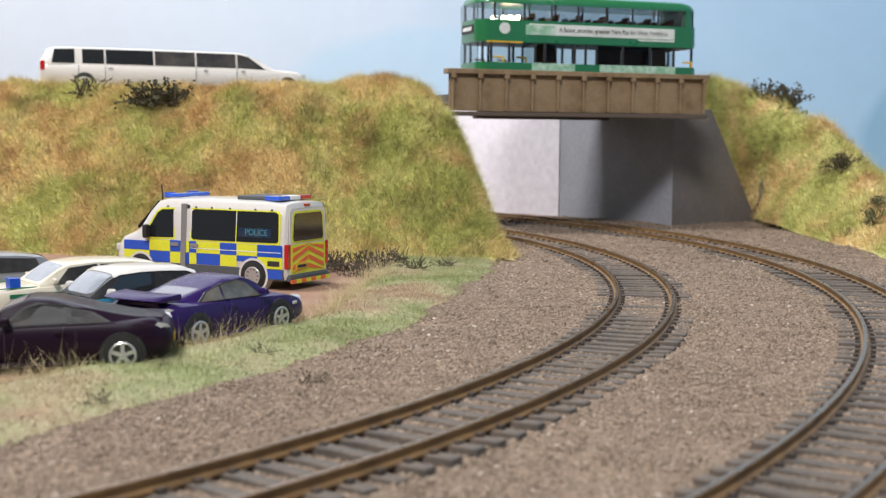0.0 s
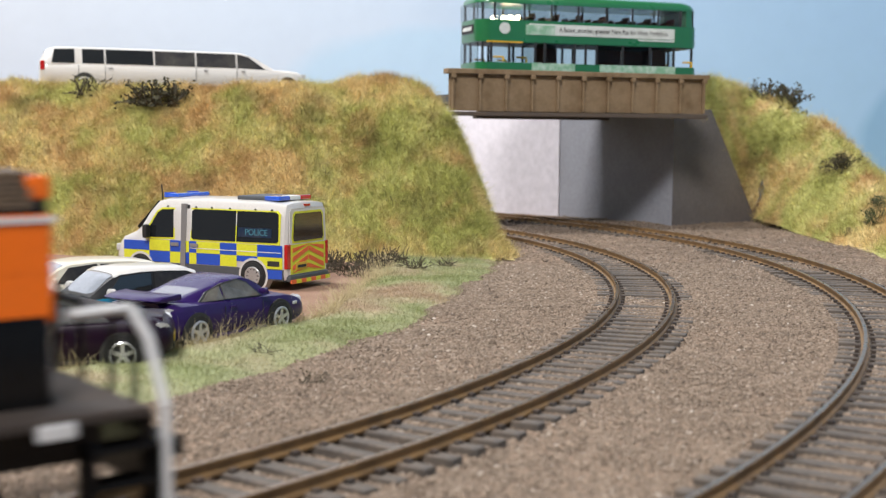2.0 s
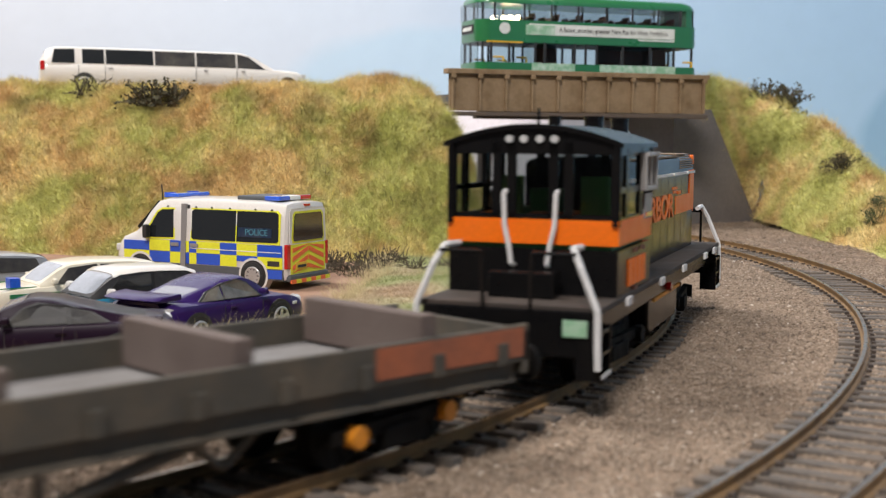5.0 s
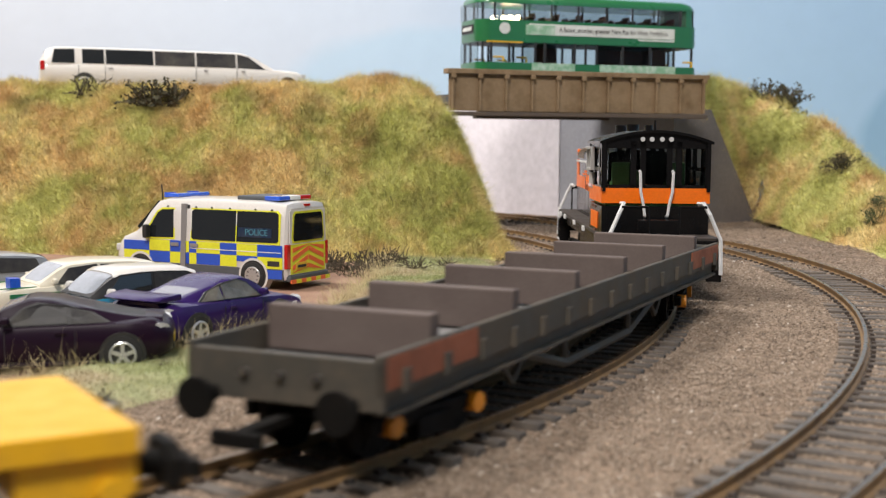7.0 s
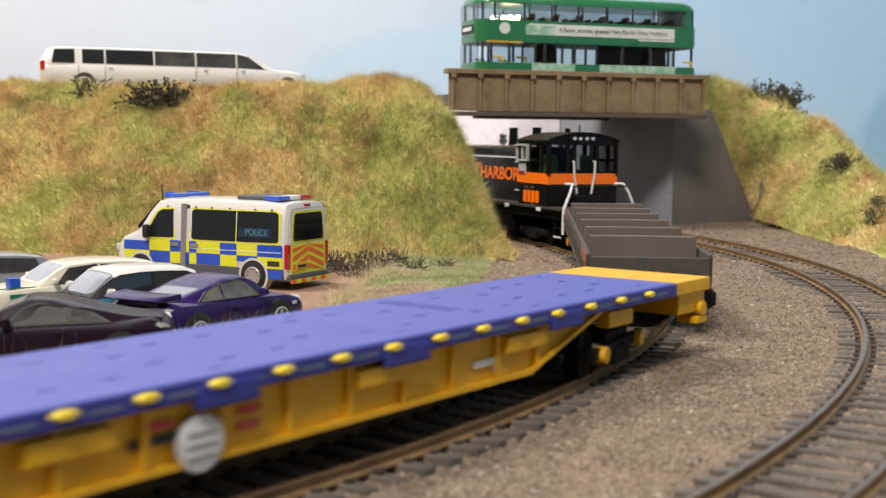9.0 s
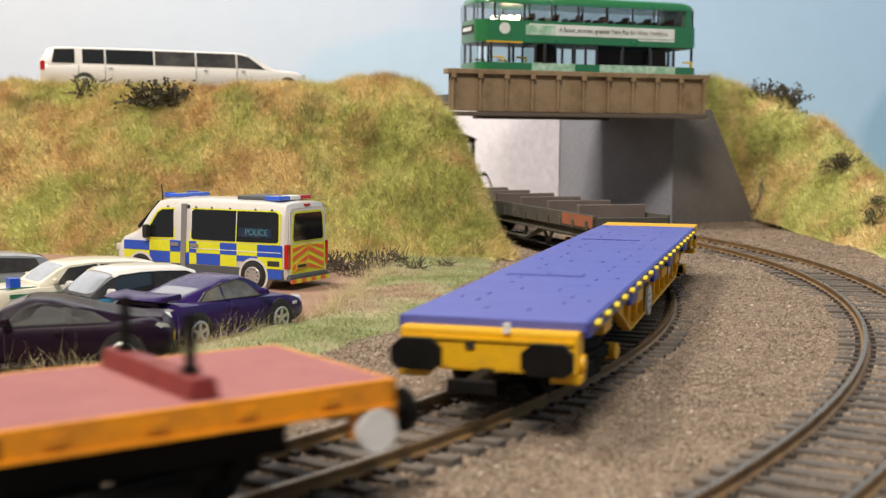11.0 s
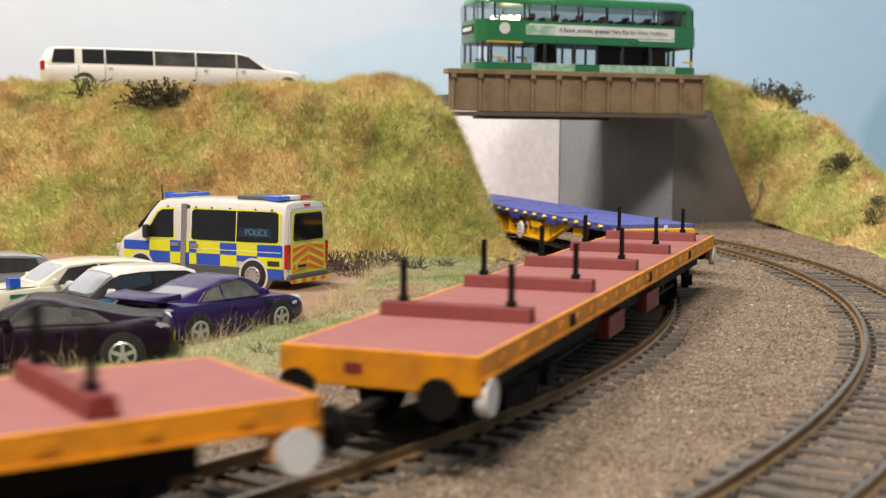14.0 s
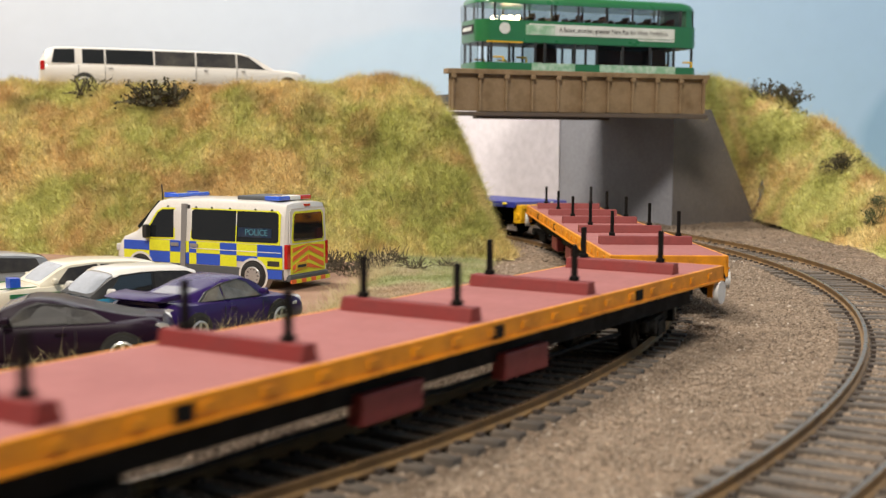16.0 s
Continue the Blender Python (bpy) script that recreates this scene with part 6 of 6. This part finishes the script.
fibres("long_grass", "long dry straw fibres along the car park edge", verge_height,
       lambda x, y: abs(x - float(np.interp(y, EDGE_Y, EDGE_FAR)) - 0.002) < 0.004, (-0.13, -0.02, 0.20, 0.50), 4200, 0.0066, 0.00005, MAT["straw"], 4, 0.8, 0.35)


def stones(name, label, count, keep, box2, size, seed):
    rng = np.random.default_rng(seed)
    v, f = [], []
    oct_f = [(0, 2, 4), (2, 1, 4), (1, 3, 4), (3, 0, 4), (2, 0, 5), (1, 2, 5), (3, 1, 5), (0, 3, 5)]
    while len(v) < count * 6:
        x, y = rng.uniform(box2[0], box2[1]), rng.uniform(box2[2], box2[3])
        if not keep(x, y):
            continue
        r = size * rng.lognormal(0.0, 0.35)
        a, z = rng.uniform(0, 3.1), hump(x, y) + r * 0.15
        c, sn = math.cos(a) * r, math.sin(a) * r
        q = rng.uniform(0.6, 1.1, 3)
        i = len(v)
        v += [(x - c * q[0], y - sn * q[0], z), (x + c, y + sn, z + r * 0.2), (x - sn * q[1], y + c * q[1], z), (x + sn, y - c, z), (x + r * 0.2, y, z + r * 0.7 * q[2]), (x, y, z - r * 0.6)]
        f += [(i + p, i + q2, i + s2) for p, q2, s2 in oct_f]
    me = bpy.data.meshes.new(name)
    me.from_pydata(v, [], f)
    me.materials.append(MAT["stones"])
    return tagged(new(name, me), label, "ballast", kind="stuff")


def ballast_keep(x, y):
    if verge_mask(x, y) > 0.5 or x < float(np.interp(y, EDGE_Y, EDGE_NEAR)) - 0.01:
        return False
    for c, r in ((C1, R1), (C2, R2)):
        o = abs(math.hypot(x - c[0], y - c[1]) - r)
        if abs(o - GAUGE / 2) < 0.0013:
            return False
        if o < 0.0150 and random.random() < 0.25:
            return False
    return True


stones("ballast", "fine brown granite ballast chips", 150000, lambda x, y: ballast_keep(x, y) and abs(x) < 0.42 * y + 0.02, (-0.16, 0.23, 0.11, 0.50), 0.00036, 5)
stones("ballast", "fine brown granite ballast chips", 16000, lambda x, y: ballast_keep(x, y) and abs(x) < 0.42 * y + 0.02, (-0.02, 0.26, 0.50, 0.80), 0.0005, 6)


def scrub(x, y, z, size, label, seed, twigs=34, leaves=140, leaf="bush_leaf"):
    """A tangle of dark twigs with small ragged leaves."""
    rng = random.Random(seed)
    root = thing("bush", pose(x, y, z), label, "bush", "dark scrub clumps")
    s, lf = Shape(), Shape()
    for k in range(twigs):
        a, e = rng.uniform(0, 6.28), rng.uniform(0.1, 1.4)
        p = Vector((rng.uniform(-0.5, 0.5), rng.uniform(-0.3, 0.3), 0)) * size
        pts = [tuple(p)]
        d = Vector((math.cos(a) * math.cos(e), math.sin(a) * math.cos(e), math.sin(e)))
        for j in range(3):
            d = (d + Vector((rng.uniform(-0.5, 0.5), rng.uniform(-0.5, 0.5), rng.uniform(-0.4, 0.3)))).normalized()
            p = p + d * size * rng.uniform(0.18, 0.34)
            pts.append(tuple(p))
        s.tube(pts, size * 0.018, 4)
        for j in range(leaves // twigs):
            q = Vector(pts[rng.randint(1, 3)]) + Vector((rng.gauss(0, 0.06), rng.gauss(0, 0.06), rng.gauss(0, 0.06))) * size
            u = Vector((rng.gauss(0, 1), rng.gauss(0, 1), rng.gauss(0, 1))).normalized() * size * 0.06
            w = u.cross(Vector((rng.gauss(0, 1), rng.gauss(0, 1), rng.gauss(0, 1)))).normalized() * size * 0.04
            lf.add([q - u, q + w, q + u, q - w], [(0, 1, 2, 3)])
    part("twig_tangle", s, PT["twig"], root)["kind"] = "stuff"
    part("foliage", lf, PT[leaf], root)["kind"] = "stuff"
    return root


PT["green_leaf"] = paint("deep_green_leaf", (0.05, 0.085, 0.025), 0.85, 0.0, (0.09, 0.12, 0.04), 0.6, 300.0)
PT["bush_leaf"] = paint("dark_scrub_leaf", (0.045, 0.042, 0.018), 0.9, 0.0, (0.10, 0.085, 0.035), 0.6, 300.0)


def bank_spot(fn, x, y):
    return x, y, fn(x, y)


scrub(*bank_spot(west_bank, -0.136, 0.593), 0.016, "dark twiggy bush on the embankment crest", 1, 80, 900)
scrub(*bank_spot(west_bank, -0.175, 0.612), 0.012, "dark olive scrub on the embankment slope", 2, 30, 200)
for k, (x, y, sz) in enumerate(((-0.021, 0.535, 0.005), (-0.052, 0.545, 0.006), (-0.016, 0.528, 0.004), (0.001, 0.545, 0.004), (-0.065, 0.56, 0.005), (-0.048, 0.573, 0.004), (-0.155, 0.55, 0.005), (-0.12, 0.54, 0.005), (-0.19, 0.585, 0.005))):
    scrub(*bank_spot(west_bank, x, y), sz, "few dark twigs on the embankment grass", 60 + k, 5, 10)
scrub(*bank_spot(east_bank, 0.2155, 0.800), 0.021, "dark spiky bush on the slope beside the bridge", 5, 90, 900)
scrub(*bank_spot(east_bank, 0.219, 0.672), 0.011, "dark bush on the lower slope", 6, 60, 700)
for k, (x, y, sz) in enumerate(((0.211, 0.598, 0.007), (0.216, 0.606, 0.008), (0.207, 0.590, 0.005))):
    scrub(*bank_spot(east_bank, x, y), sz, "deep green low bush at the slope's foot", 80 + k, 50, 700, "green_leaf")
scrub(*bank_spot(east_bank, 0.199, 0.600), 0.005, "low dark green tuft beside the track", 7, 30, 160)
for k, (x, y, sz) in enumerate(((-0.040, 0.468, 0.010), (-0.030, 0.474, 0.011), (-0.018, 0.480, 0.009), (-0.044, 0.482, 0.010), (-0.010, 0.462, 0.006), (-0.033, 0.455, 0.008), (0.001, 0.470, 0.005), (-0.024, 0.466, 0.009))):
    scrub(x, y, max(verge_height(x, y), hump(x, y)) + 0.0002, sz, "low tangle of dark brown twigs at the slope's foot", 20 + k, 40, 60)
for k, (x, y, sz) in enumerate(((-0.0265, 0.249, 0.0042), (-0.0415, 0.279, 0.0036), (-0.064, 0.224, 0.004), (-0.060, 0.262, 0.0025))):
    scrub(x, y, max(verge_height(x, y), hump(x, y)), sz, "tiny dark tuft of scatter on the verge", 40 + k, 16, 60)


# ---- motion ----
def train_angle(phi, t):
    """Where a vehicle's middle is on the curve, in radians."""
    s = radians(phi) + 0.18948 * (t - 10) + 0.00062 * (t - 10) ** 2
    return s - 0.0357 * max(0.0, s + radians(40)) ** 2


def motions():
    for ob, bogies, phi in TRAIN:
        rc = math.sqrt(R1 ** 2 - bogies ** 2)
        rows = []
        for k in range(65):
            t = k * 0.25
            th = train_angle(phi, t)
            if th < -math.pi / 2:
                x, y, a = C1[0] + (th + math.pi / 2) * R1, C1[1] - rc, -math.pi / 2
            elif th > math.pi / 2:
                x, y, a = C1[0] - (th - math.pi / 2) * R1, C1[1] + rc, math.pi / 2
            else:
                x, y, a = C1[0] + rc * math.cos(th), C1[1] + rc * math.sin(th), th
            rows.append((t, pose(x, y, RAIL, 0, 0, math.degrees(a) + 90)))
        walk(ob, rows)
    for ob, r, x in SPIN:
        rows = []
        for k in range(161):
            t = k * 0.1
            turn = (0.18948 * t + 0.00062 * ((t - 10) ** 2 - 100)) * R1 / r
            rows.append((t, pose(x, 0, r, 0, math.degrees(turn), 0)))
        walk(ob, rows)


motions()
